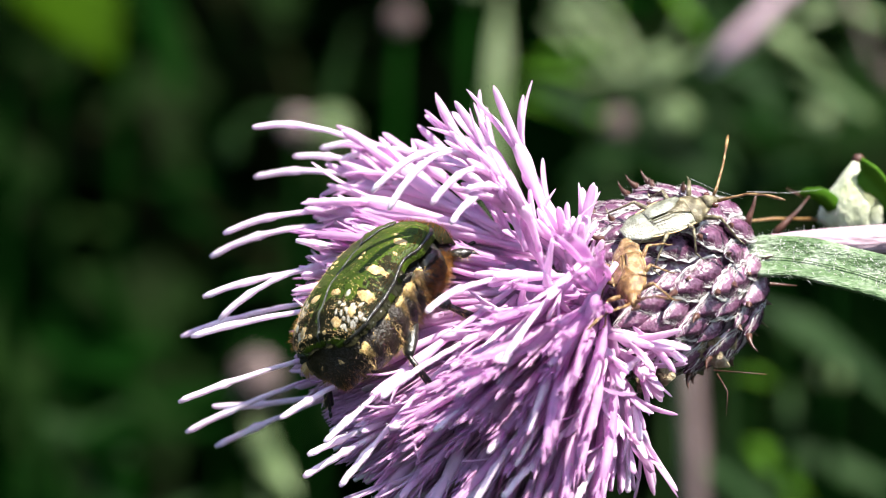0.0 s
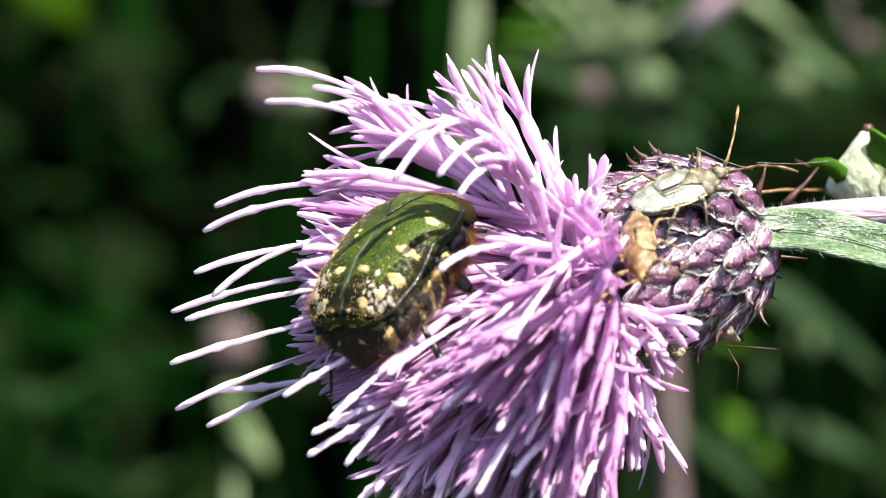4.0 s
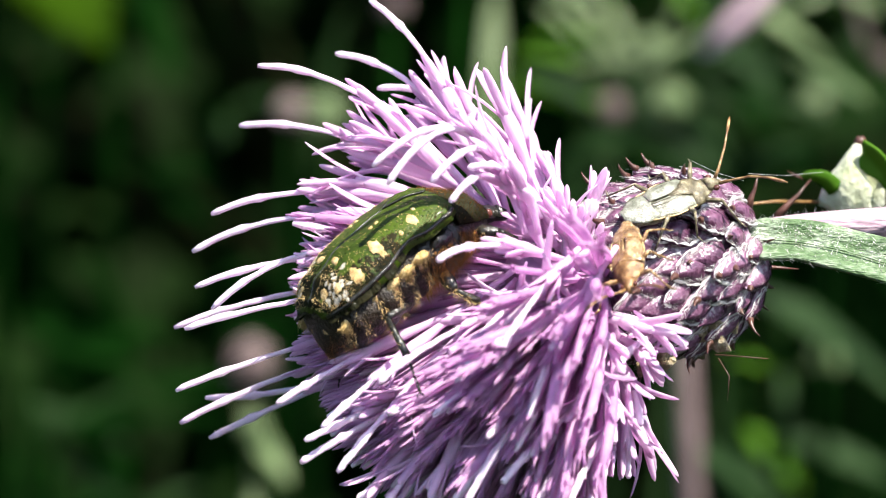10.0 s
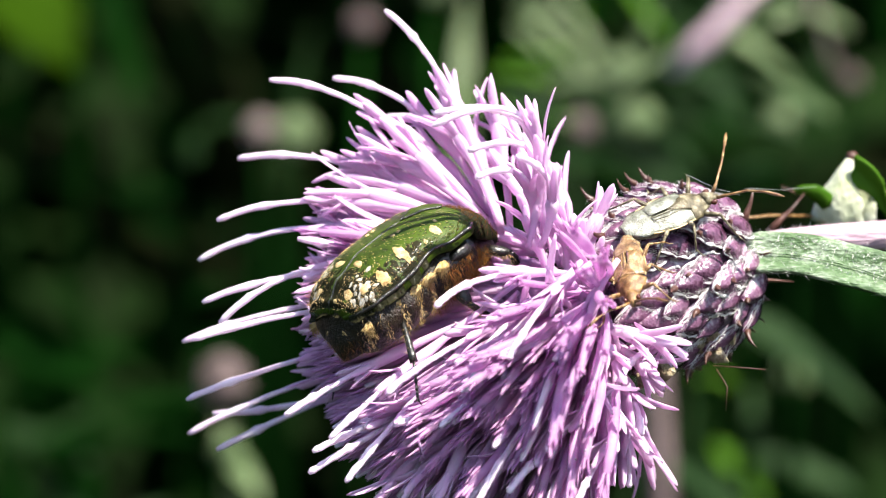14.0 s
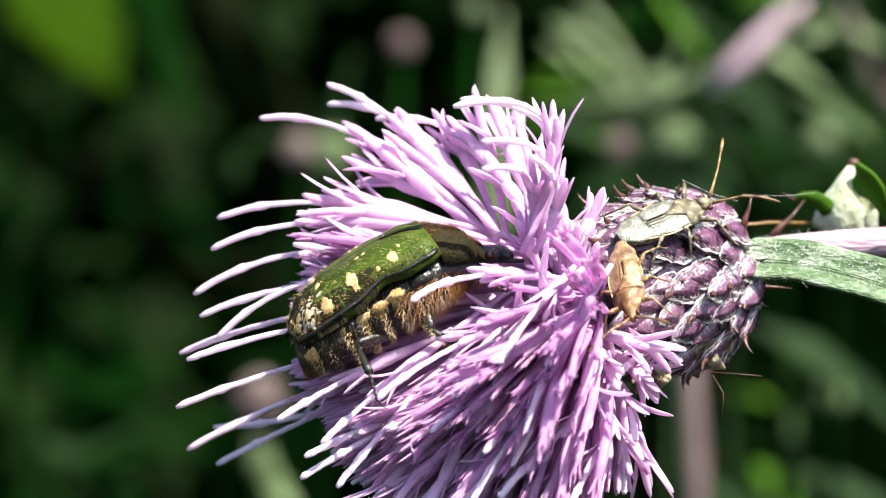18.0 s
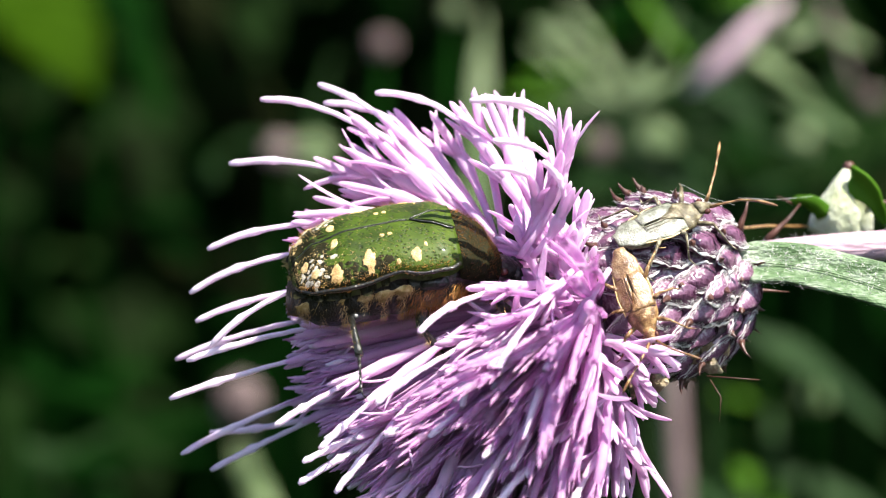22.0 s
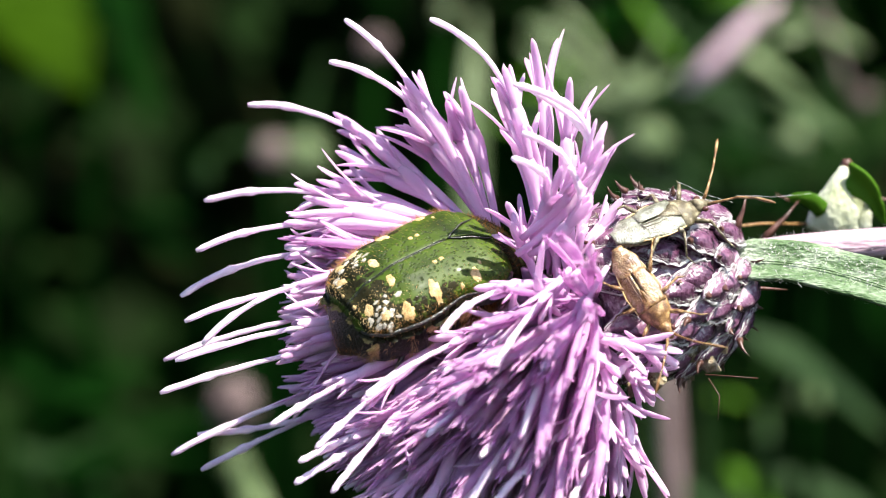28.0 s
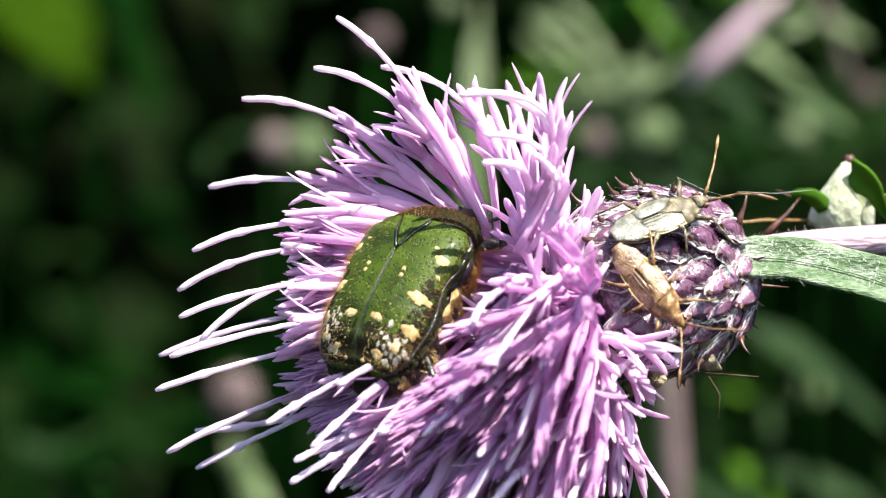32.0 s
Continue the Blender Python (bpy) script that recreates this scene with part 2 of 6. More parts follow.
# ---- mesh tools ----
class Shape:
    """Collects vertices and faces of one mesh, in millimetres."""

    def __init__(self):
        self.v, self.f = [], []

    def tube(self, pts, radii, sides=7, flat=1.0, side=None):
        """A closed tube along pts; flat squashes it along its own side direction."""
        pts = [Vector(p) for p in pts]
        start = len(self.v)
        ref = Vector(side) if side else Vector((0, 0, 1))
        for i, p in enumerate(pts):
            d = (pts[min(i + 1, len(pts) - 1)] - pts[max(i - 1, 0)]).normalized()
            a = ref - d * ref.dot(d)
            if a.length < 1e-4:
                a = Vector((0, 1, 0)) - d * d.y
            a.normalize()
            b = d.cross(a)
            r = radii[i] if hasattr(radii, "__len__") else radii
            for k in range(sides):
                w = 2 * math.pi * k / sides
                self.v.append(p + a * (math.cos(w) * r * flat) + b * (math.sin(w) * r))
        for i in range(len(pts) - 1):
            for k in range(sides):
                q = (k + 1) % sides
                self.f.append((start + i * sides + k, start + i * sides + q, start + (i + 1) * sides + q, start + (i + 1) * sides + k))
        self.f.append(tuple(start + k for k in reversed(range(sides))))
        self.f.append(tuple(start + (len(pts) - 1) * sides + k for k in range(sides)))
        return self

    def sheet(self, fn, nu, nv, thick):
        """A closed shell: fn(u, v) for u, v in 0..1 gives the upper skin; the lower lies thick below."""
        start = len(self.v)
        top = [[Vector(fn(i / nu, j / nv)) for j in range(nv + 1)] for i in range(nu + 1)]
        low = []
        for i in range(nu + 1):
            for j in range(nv + 1):
                du = top[min(i + 1, nu)][j] - top[max(i - 1, 0)][j]
                dv = top[i][min(j + 1, nv)] - top[i][max(j - 1, 0)]
                nn = du.cross(dv)
                if nn.length > 1e-9:
                    nn.normalize()
                low.append(top[i][j] - nn * thick)
        self.v += [p for row in top for p in row] + low
        s = (nu + 1) * (nv + 1)
        at = lambda i, j: start + i * (nv + 1) + j
        for i in range(nu):
            for j in range(nv):
                self.f.append((at(i, j), at(i + 1, j), at(i + 1, j + 1), at(i, j + 1)))
                self.f.append((s + at(i, j), s + at(i, j + 1), s + at(i + 1, j + 1), s + at(i + 1, j)))
        edge = [at(i, 0) for i in range(nu)] + [at(nu, j) for j in range(nv)] + [at(i, nv) for i in range(nu, 0, -1)] + [at(0, j) for j in range(nv, 0, -1)]
        for a, b in zip(edge, edge[1:] + edge[:1]):
            self.f.append((b, a, a + s, b + s))
        return self

    def ball(self, c, rx, ry, rz, nu=12, nv=8, bump=0.0, seed=0):
        start = len(self.v)
        c = Vector(c)
        for j in range(1, nv):
            th = math.pi * j / nv
            for i in range(nu):
                ph = 2 * math.pi * i / nu
                d = Vector((math.cos(th), math.sin(th) * math.cos(ph), math.sin(th) * math.sin(ph)))
                k = 1 + bump * noise.noise(d * 2.3 + Vector((seed, 0, 0)))
                self.v.append(c + Vector((d.x * rx, d.y * ry, d.z * rz)) * k)
        self.v += [c + Vector((rx, 0, 0)), c - Vector((rx, 0, 0))]
        n0, n1 = len(self.v) - 2, len(self.v) - 1
        for j in range(nv - 2):
            for i in range(nu):
                q = (i + 1) % nu
                self.f.append((start + j * nu + i, start + j * nu + q, start + (j + 1) * nu + q, start + (j + 1) * nu + i))
        for i in range(nu):
            q = (i + 1) % nu
            self.f.append((start + q, start + i, n0))
            self.f.append((start + (nv - 2) * nu + i, start + (nv - 2) * nu + q, n1))
        return self

    def hair(self, p, d, r):
        """One bristle: a three-sided spike."""
        p, d = Vector(p), Vector(d)
        a = d.orthogonal().normalized()
        b = d.normalized().cross(a)
        s = len(self.v)
        self.v += [p + a * r, p - a * r * 0.5 + b * r * 0.87, p - a * r * 0.5 - b * r * 0.87, p + d]
        self.f += [(s, s + 1, s + 3), (s + 1, s + 2, s + 3), (s + 2, s, s + 3)]
        return self

    def mesh(self, name, mat, smooth=True, unit=MM):
        me = bpy.data.meshes.new(name)
        me.from_pydata([tuple(p * unit) for p in map(Vector, self.v)], [], self.f)
        me.materials.append(mat)
        if smooth:
            me.polygons.foreach_set("use_smooth", [True] * len(me.polygons))
        bm = bmesh.new()
        bm.from_mesh(me)
        bmesh.ops.recalc_face_normals(bm, faces=bm.faces)
        bm.to_mesh(me)
        bm.free()
        return me


def part(name, data, parent, label=""):
    """Links a mesh as one object under a thing or a part."""
    ob = new(name, data)
    ob.parent = parent
    if label:
        ob["label"] = label
    return ob


def frame_along(p, d, up=(0, 0, 1)):
    """A pose at p whose x axis runs along d, with z as near to up as can be."""
    x = Vector(d).normalized()
    y = Vector(up).cross(x)
    if y.length < 1e-5:
        y = Vector((0, 1, 0))
    y.normalize()
    z = x.cross(y)
    return Matrix.Translation(Vector(p)) @ Matrix((x, y, z)).transposed().to_4x4()


def bezier(p0, p1, p2, n):
    return [(1 - s) ** 2 * p0 + 2 * s * (1 - s) * p1 + s * s * p2 for s in (i / n for i in range(n + 1))]


def ramp(x, *pairs):
    """Piecewise linear with smooth steps between (x, y) pairs."""
    if x <= pairs[0][0]:
        return pairs[0][1]
    for (a, ya), (b, yb) in zip(pairs, pairs[1:]):
        if x <= b:
            s = (x - a) / (b - a)
            s = s * s * (3 - 2 * s)
            return ya + (yb - ya) * s
    return pairs[-1][1]


# ---- thistle flower head ----
flower = tagged(new("thistle_flower"), "lilac thistle flower head with a purple bristly involucre", "flower")
flower.location = (0, 0, H)
AXIS = Vector((-0.86, -0.42, -0.27)).normalized()  # the way the flower faces
MOUTH = Vector((8.5, -1.3, -3.7))  # centre of the involucre's mouth
POLLEN = Shape()  # grains that stick to the styles
SWING = []  # florets that sway, with the group whose sway they follow


def corolla_shape(length, arch, frac, spread, rng, lobe=3.4, slim=1.15, lean=0.5):
    """Tube, widened throat and five narrow strap-like lobes along an arched line."""
    sh = Shape()
    line = bezier(Vector((0, 0, 0)), Vector((length * lean, 0, arch)), Vector((length, 0, 0)), 16)
    n = max(4, int(16 * frac))
    pts = line[: n + 1]
    rad = [slim * ramp(i / n, (0.0, 0.15), (0.5, 0.19), (0.82, 0.36), (1.0, 0.27)) for i in range(n + 1)]
    sh.tube(pts, rad, 7)
    d = (line[n] - line[n - 1]).normalized()
    a = Vector((0, 1, 0))
    b = d.cross(a)
    for k in range(5):
        w = 2 * math.pi * k / 5 + rng.uniform(-0.3, 0.3)
        out = a * math.cos(w) + b * math.sin(w)
        ln = lobe * rng.uniform(0.7, 1.15) + 0.6
        sp = spread * rng.uniform(0.3, 1.7)
        curl = rng.uniform(-0.5, 1.9) * sp
        twist = a.cross(out) * rng.uniform(-0.25, 0.25) * sp
        p0 = line[n - 1] - d * 0.3 + out * 0.13 * slim
        row = [p0 + d * (ln * s * (1 - 0.3 * sp * s)) + out * (ln * (sp * s + curl * s * s)) + twist * (ln * s * s) for s in (0, 0.25, 0.5, 0.75, 0.92, 1.0)]
        sh.tube(row, [0.12 * slim, 0.22 * slim, 0.23 * slim, 0.21 * slim, 0.15 * slim, 0.05], 6, 0.30, out)
    return sh


def bristle_shape(length, arch, rng):
    """A slender closed floret of the dense inner brush: ribbed tube, five short teeth."""
    sh = Shape()
    line = bezier(Vector((0, 0, 0)), Vector((length * 0.5, 0, arch)), Vector((length, 0, 0)), 9)
    slim = rng.uniform(0.82, 1.12)
    sh.tube(line, [slim * ramp(i / 9, (0.0, 0.16), (0.5, 0.22), (0.8, 0.30), (1.0, 0.25)) for i in range(10)], 6)
    d = (line[9] - line[8]).normalized()
    a = Vector((0, 1, 0))
    b = d.cross(a)
    for k in range(5):
        w = 2 * math.pi * k / 5 + rng.uniform(-0.3, 0.3)
        out = a * math.cos(w) + b * math.sin(w)
        ln = rng.uniform(0.7, 1.8)
        sp = rng.uniform(0.0, 0.22)
        row = [line[9] + out * 0.16 + (d + out * sp * s) * (ln * s) - d * 0.25 for s in (0, 0.4, 0.8, 1.0)]
        sh.tube(row, [0.09, 0.13, 0.09, 0.03], 5, 0.5, out)
    return sh


def style_shape(length, arch, frac, rng, lean=0.5):
    """The long pale style that leaves the throat, with a collar below its tip."""
    line = bezier(Vector((0, 0, 0)), Vector((length * lean, 0, arch)), Vector((length, 0, 0)), 34)
    k = int(34 * frac) - 1
    pts = line[k:]
    n = len(pts) - 1
    node = rng.uniform(0.5, 0.66)
    wob = [Vector((0, rng.uniform(-0.02, 0.02), rng.uniform(-0.02, 0.02))) for _ in pts]
    rad = []
    for i in range(n + 1):
        s = i / n
        r = ramp(s, (0, 0.15), (node - 0.05, 0.18), (node, 0.29), (node + 0.07, 0.22), (0.93, 0.20), (0.97, 0.24), (1.0, 0.12))
        rad.append(0.95 * r * rng.uniform(0.93, 1.08))
    return Shape().tube([p + w for p, w in zip(pts, wob)], rad, 7)


def arch_up(chord):
    """The side to which a floret bows: across it, upwards and to the stem."""
    return Vector((chord.z, 0, -chord.x))


def place_floret(base, tip, arch, frac=0.56, spread=0.28, seed=0, lobe=3.4, slim=1.15, styled=True, dusted=False):
    rng = random.Random(seed)
    base, tip = Vector(base), Vector(tip)
    chord = tip - base
    up = arch_up(chord)
    if chord.x > 0 and chord.z < 0:
        up = -up
    m = frame_along(base * MM, chord, up)
    ln = chord.length
    lobe = min(lobe, ln * 0.36)
    ob = part("floret", corolla_shape(ln, arch * 1.15, frac, spread, rng, lobe, slim, 0.68).mesh("floret", M_COROLLA), flower)
    ob.matrix_basis = m
    if styled:
        part("style", style_shape(ln, arch * 1.15, frac, rng, 0.68).mesh("style", M_STYLE), ob)
    if dusted:
        for _ in range(14):
            s = rng.uniform(0.3, 1.0)
            p = bezier(Vector((0, 0, 0)), Vector((ln * 0.68, 0, arch * 1.15)), Vector((ln, 0, 0)), 30)[int(30 * s)] + Vector((0, rng.uniform(-0.24, 0.24), rng.uniform(-0.1, 0.26)))
            r = rng.uniform(0.02, 0.055)
            POLLEN.ball((m @ (p * MM)) / MM, r, r, r, 6, 4)
    return ob


# florets that sway: foot, arch and length share of the tube, then the tip's places by time, in millimetres
SWAYING = {
    "crest_a": ((3.0, 0.0, 0.3), 3.2, 0.50, ((0, -11.7, 3.5, 6.8), (1, -11.5, 3.5, 7.3), (2, -11.5, 3.3, 7.3), (3, -11.4, 3.0, 7.7), (6, -10.6, -1.6, 9.4), (7, -10.4, -1.4, 9.7), (8, -11.1, 2.0, 8.6), (9, -10.9, 1.0, 9.1), (10, -10.9, -0.3, 9.2), (11, -10.7, 0.9, 9.4), (12, -11.0, -0.1, 8.9), (13, -10.6, -1.1, 9.5), (14, -10.6, 1.4, 9.5), (17, -11.1, 3.1, 8.2), (18, -11.2, 4.0, 7.7), (19, -11.2, 3.3, 7.9), (20, -11.2, 3.5, 7.8), (21, -11.1, 2.7, 8.4), (22, -10.7, 2.6, 9.0), (23, -10.6, 3.9, 8.7), (24, -10.8, 3.1, 8.8), (25, -11.0, 1.0, 8.9), (28, -11.1, 2.0, 8.5), (28.5, -11.3, 0.8, 8.5), (29, -11.1, 0.5, 8.8), (30, -11.0, 1.3, 8.9), (31, -10.9, -1.7, 8.9), (32, -11.2, 1.4, 8.5))),
    "crest_b": ((3.3, -1.0, 0.3), 2.0, 0.50, ((0, -9.5, 6.4, 5.2), (1, -7.8, 7.4, 7.3), (2, -7.6, 7.5, 7.3), (3, -7.9, 7.2, 7.2), (6, -7.6, 4.9, 9.6), (7, 0.4, 7.4, 13.0), (8, -7.4, 5.9, 9.2), (9, -6.5, 4.6, 11.0), (10, -4.5, 2.5, 13.3), (11, -1.0, 5.0, 14.0), (12, -4.5, 2.1, 13.4), (13, -1.7, 4.1, 14.1), (14, -3.7, 2.2, 13.8), (17, -6.9, 4.9, 10.4), (18, -7.2, 5.3, 9.9), (19, -7.2, 4.0, 10.5), (20, -7.0, 3.2, 11.2), (21, -7.1, 4.0, 10.7), (22, -7.4, 4.6, 10.1), (23, -7.3, 4.9, 10.0), (24, -6.9, 4.2, 10.8), (25, -6.1, -1.0, 12.6), (28, -5.2, -2.6, 13.2), (28.5, -6.0, -2.7, 12.7), (29, -7.5, -2.6, 11.4), (30, -6.0, -2.6, 12.6), (31, -3.6, -2.6, 14.1), (32, -5.5, -2.6, 13.0))),
    "crest_c": ((3.3, 0.5, 0.3), 3.4, 0.50, ((0, -7.9, 7.5, 5.7), (1, -7.7, 7.2, 6.6), (2, -7.5, 7.5, 6.5), (3, -7.4, 7.6, 6.4), (6, -7.6, 5.6, 8.1), (7, -5.8, 1.0, 11.3), (8, -7.7, 6.6, 7.1), (9, -7.5, 5.5, 8.2), (10, -6.6, 3.5, 10.2), (11, -6.3, 3.5, 10.5), (12, -7.0, 4.0, 9.6), (13, -6.4, 2.6, 10.6), (14, -6.9, 3.7, 9.8), (17, -7.3, 5.0, 8.8), (18, -7.2, 5.4, 8.7), (19, -7.3, 5.0, 8.8), (20, -7.2, 4.9, 8.9), (21, -7.2, 4.9, 9.0), (22, -7.1, 5.1, 9.0), (23, -6.8, 5.6, 9.0), (24, -6.9, 5.4, 9.0), (25, -6.9, 2.0, 10.1), (28, -6.2, -0.8, 10.9), (28.5, -6.7, -0.9, 10.4), (29, -6.9, -0.9, 10.2), (30, -6.5, -0.8, 10.6), (31, -5.8, -0.8, 11.2), (32, -6.9, -0.8, 10.2))),
    "crest_d": ((5.8, -3.0, -0.5), 4.2, 0.50, ((0, -6.3, 3.6, 4.9), (1, -5.8, 3.6, 5.9), (2, -5.7, 3.6, 6.0), (3, -5.9, 3.8, 5.5), (6, -4.7, 2.9, 8.2), (7, -4.9, 3.9, 7.1), (8, -5.5, 4.8, 5.0), (9, -5.4, 4.6, 5.5), (10, -4.0, 4.0, 8.1), (11, -1.3, 3.9, 10.5), (12, -2.6, 3.5, 9.9), (13, -3.5, 4.1, 8.6), (14, -3.8, 5.1, 7.4), (17, -4.1, 5.1, 6.9), (18, -4.1, 4.4, 7.7), (19, -3.4, 2.7, 9.6), (20, -2.4, 1.3, 11.1), (21, -1.0, -0.5, 12.4), (22, -3.8, 2.5, 9.4), (23, -4.2, 1.9, 9.3), (24, -2.9, 2.1, 10.4), (25, -1.2, -3.0, 12.6), (28, -0.2, -4.3, 13.0), (28.5, 1.0, -4.5, 13.4), (29, -3.1, 0.6, 10.8), (30, -2.7, 0.6, 11.0), (31, -0.8, 0.8, 12.2), (32, -3.0, 1.8, 10.4))),
    "left_a": ((4.3, 0.0, -0.0), 2.6, 0.60, ((0, -11.9, 7.4, 3.9), (1, -11.3, 7.8, 5.5), (2, -11.5, 7.7, 5.0), (3, -11.2, 7.6, 6.0), (6, -11.7, 5.4, 7.1), (7, -12.3, 4.8, 5.8), (8, -11.9, 6.6, 5.4), (9, -11.9, 5.6, 6.3), (10, -12.4, 4.7, 5.9), (11, -12.1, 5.1, 6.2), (12, -12.4, 5.0, 5.5), (13, -12.8, 4.3, 4.8), (14, -12.7, 4.6, 4.9), (17, -13.4, 3.7, 2.3), (18, -13.6, 3.1, 1.6), (19, -13.8, 2.1, 1.8), (20, -13.7, 2.4, 1.8), (21, -13.7, 2.2, 2.3), (22, -12.7, 4.1, 5.2), (23, -13.1, 4.1, 4.0), (24, -13.5, 3.0, 2.9), (25, -13.8, 1.0, 2.1), (28, -13.7, 1.6, 2.8), (28.5, -13.7, 1.8, 2.9), (29, -13.4, 2.9, 3.7), (30, -13.3, 3.3, 3.7), (31, -13.4, 2.5, 3.7), (32, -13.3, 3.4, 3.4))),
    "left_b": ((5.2, -1.0, -0.3), 2.9, 0.60, ((0, -13.4, 3.3, 0.4), (3, -13.5, 2.7, 0.3), (6, -13.8, -0.3, 0.6), (9, -13.7, 1.8, 0.6), (12, -13.7, 1.1, 0.4), (14, -13.7, 1.5, 1.1), (17, -13.7, 1.4, -0.3), (20, -13.8, 0.4, -0.2), (22, -13.7, 1.3, -0.0), (25, -13.9, -1.0, -0.3), (28.5, -13.9, -1.2, -0.2), (31, -13.9, -0.5, -0.4))),
    "left_c": ((5.9, 0.0, -1.0), 3.4, 0.60, ((0, -14.4, 5.1, -1.0), (3, -14.4, 5.1, -1.1), (6, -14.9, 1.7, -1.0), (9, -14.9, 2.3, -1.5), (12, -14.9, 1.9, -1.8), (14, -14.9, 2.3, -1.3), (17, -14.8, 2.1, -3.0), (20, -14.9, 0.2, -2.8), (22, -14.9, 1.8, -2.6), (25, -14.9, 0.0, -3.0), (28.5, -14.9, 0.2, -2.8), (31, -14.9, 1.1, -2.7))),
    "left_d": ((6.5, -1.0, -2.0), 2.2, 0.60, ((0, -14.5, 1.4, -3.4), (3, -14.6, -1.1, -3.4), (6, -14.5, -3.2, -3.5), (9, -14.5, 0.4, -3.7), (12, -14.6, -0.3, -3.8), (14, -14.5, 0.6, -3.8), (17, -14.4, 1.4, -4.3), (20, -14.5, -0.5, -4.3), (22, -14.5, 0.8, -4.3), (25, -14.5, -1.0, -4.2), (28.5, -14.5, -2.6, -4.3), (31, -14.4, -3.1, -4.2))),
    "left_e": ((6.2, -2.0, -2.0), 4.4, 0.60, ((0, -13.4, 0.6, -4.7), (3, -13.5, -0.4, -4.8), (6, -13.5, -4.0, -4.7), (9, -13.5, -0.8, -4.9), (12, -13.4, -0.3, -5.1), (14, -13.4, -0.0, -5.0), (17, -13.3, 0.3, -5.7), (20, -13.4, -2.0, -5.6), (22, -13.4, -0.8, -5.7), (25, -13.4, -3.0, -5.5), (28.5, -13.4, -2.8, -5.6), (31, -13.4, -1.0, -5.6))),
    "left_f": ((6.9, 0.0, -2.6), 1.8, 0.60, ((0, -15.9, 2.7, -5.8), (3, -16.0, 1.6, -5.7), (6, -15.9, -2.7, -5.7), (9, -15.9, 2.0, -6.1), (12, -15.9, 1.8, -6.2), (14, -15.8, 2.6, -6.2), (17, -15.8, 2.7, -6.5), (20, -15.9, 1.4, -6.6), (22, -15.8, 2.4, -6.6), (25, -15.9, 1.0, -6.5), (28.5, -15.9, 0.0, -6.6), (31, -15.9, 0.4, -6.5))),
    "left_g": ((6.8, -2.0, -2.8), 1.2, 0.60, ((0, -15.0, -0.1, -5.7), (3, -15.0, -1.7, -5.9), (6, -14.8, -4.5, -6.2), (9, -15.0, -1.1, -6.1), (12, -15.0, -1.4, -6.2), (14, -15.0, -0.6, -6.0), (17, -14.9, -1.2, -6.9), (20, -14.9, -3.1, -6.5), (22, -14.9, -0.2, -6.6), (25, -14.9, -3.0, -6.5), (28.5, -14.8, -4.3, -6.5), (31, -14.8, -4.3, -6.4))),
    "left_h": ((6.9, -1.0, -3.3), 0.9, 0.60, ((0, -15.6, -0.5, -9.5), (6, -15.8, -3.9, -8.3), (9, -15.8, -0.6, -9.0), (12, -15.2, 0.2, -10.8), (14, -15.5, 1.4, -9.6), (17, -15.6, -0.1, -9.7), (20, -15.7, -1.8, -9.2), (22, -15.8, -0.4, -8.8), (25, -15.9, -2.0, -8.4), (28.5, -15.9, -2.4, -8.4), (31, -15.9, -1.5, -8.4))),
    "left_i": ((6.9, 1.0, -4.0), 1.2, 0.60, ((0, -15.7, 3.5, -11.6), (3, -15.8, 2.2, -11.4), (6, -15.7, -2.0, -11.3), (9, -15.7, 2.7, -11.8), (12, -15.7, 2.6, -11.9), (14, -15.6, 3.4, -11.8), (17, -15.4, 3.4, -12.4), (20, -15.5, 2.3, -12.3), (22, -15.5, 2.8, -12.3), (25, -15.5, 2.0, -12.3), (28.5, -15.6, 0.9, -12.2), (31, -15.6, 1.3, -12.2))),
    "left_j": ((6.9, 1.0, -4.0), 0.5, 0.60, ((0, -14.0, 4.6, -12.5), (3, -14.2, 3.6, -12.5), (6, -14.3, 1.4, -12.5), (9, -14.0, 3.9, -12.7), (12, -14.0, 3.6, -12.9), (14, -13.9, 4.3, -12.8), (17, -13.7, 4.4, -13.3), (20, -13.8, 3.3, -13.3), (22, -13.8, 3.7, -13.3), (25, -13.9, 3.0, -13.2), (28.5, -14.0, 2.5, -13.2), (31, -14.0, 2.4, -13.2))),
    "left_k": ((7.7, 3.0, -4.0), -2.0, 0.60, ((0, -14.3, 5.5, -10.1), (3, -13.7, 7.8, -10.7), (6, -14.3, 0.4, -9.9), (9, -14.3, 4.5, -10.2), (12, -14.3, 3.5, -10.7), (14, -14.2, 4.7, -10.6), (17, -14.0, 5.4, -11.1), (20, -14.1, 4.0, -11.1), (22, -14.0, 5.2, -11.1), (25, -14.1, 4.0, -11.0), (28.5, -14.1, 1.2, -11.0), (31, -14.1, 3.5, -11.0))),
    "lone": ((6.9, -5.0, -2.0), 1.5, 0.34, ((0, -0.8, -12.1, -3.9), (12, -0.1, -13.1, -1.9), (14, -0.6, -12.4, -3.8), (20, -1.5, -11.5, -3.0), (22, -0.9, -11.7, -4.7), (25, -0.1, -12.5, -4.9), (28.5, 0.8, -13.3, -4.7), (31, 2.3, -14.4, -4.3))),
    "lone_b": ((7.0, -5.0, -2.6), 1.6, 0.34, ((20, 0.9, -11.9, -8.6), (22, 1.4, -12.2, -8.8), (25, 1.3, -12.0, -8.8), (28.5, 1.5, -12.3, -8.7))),
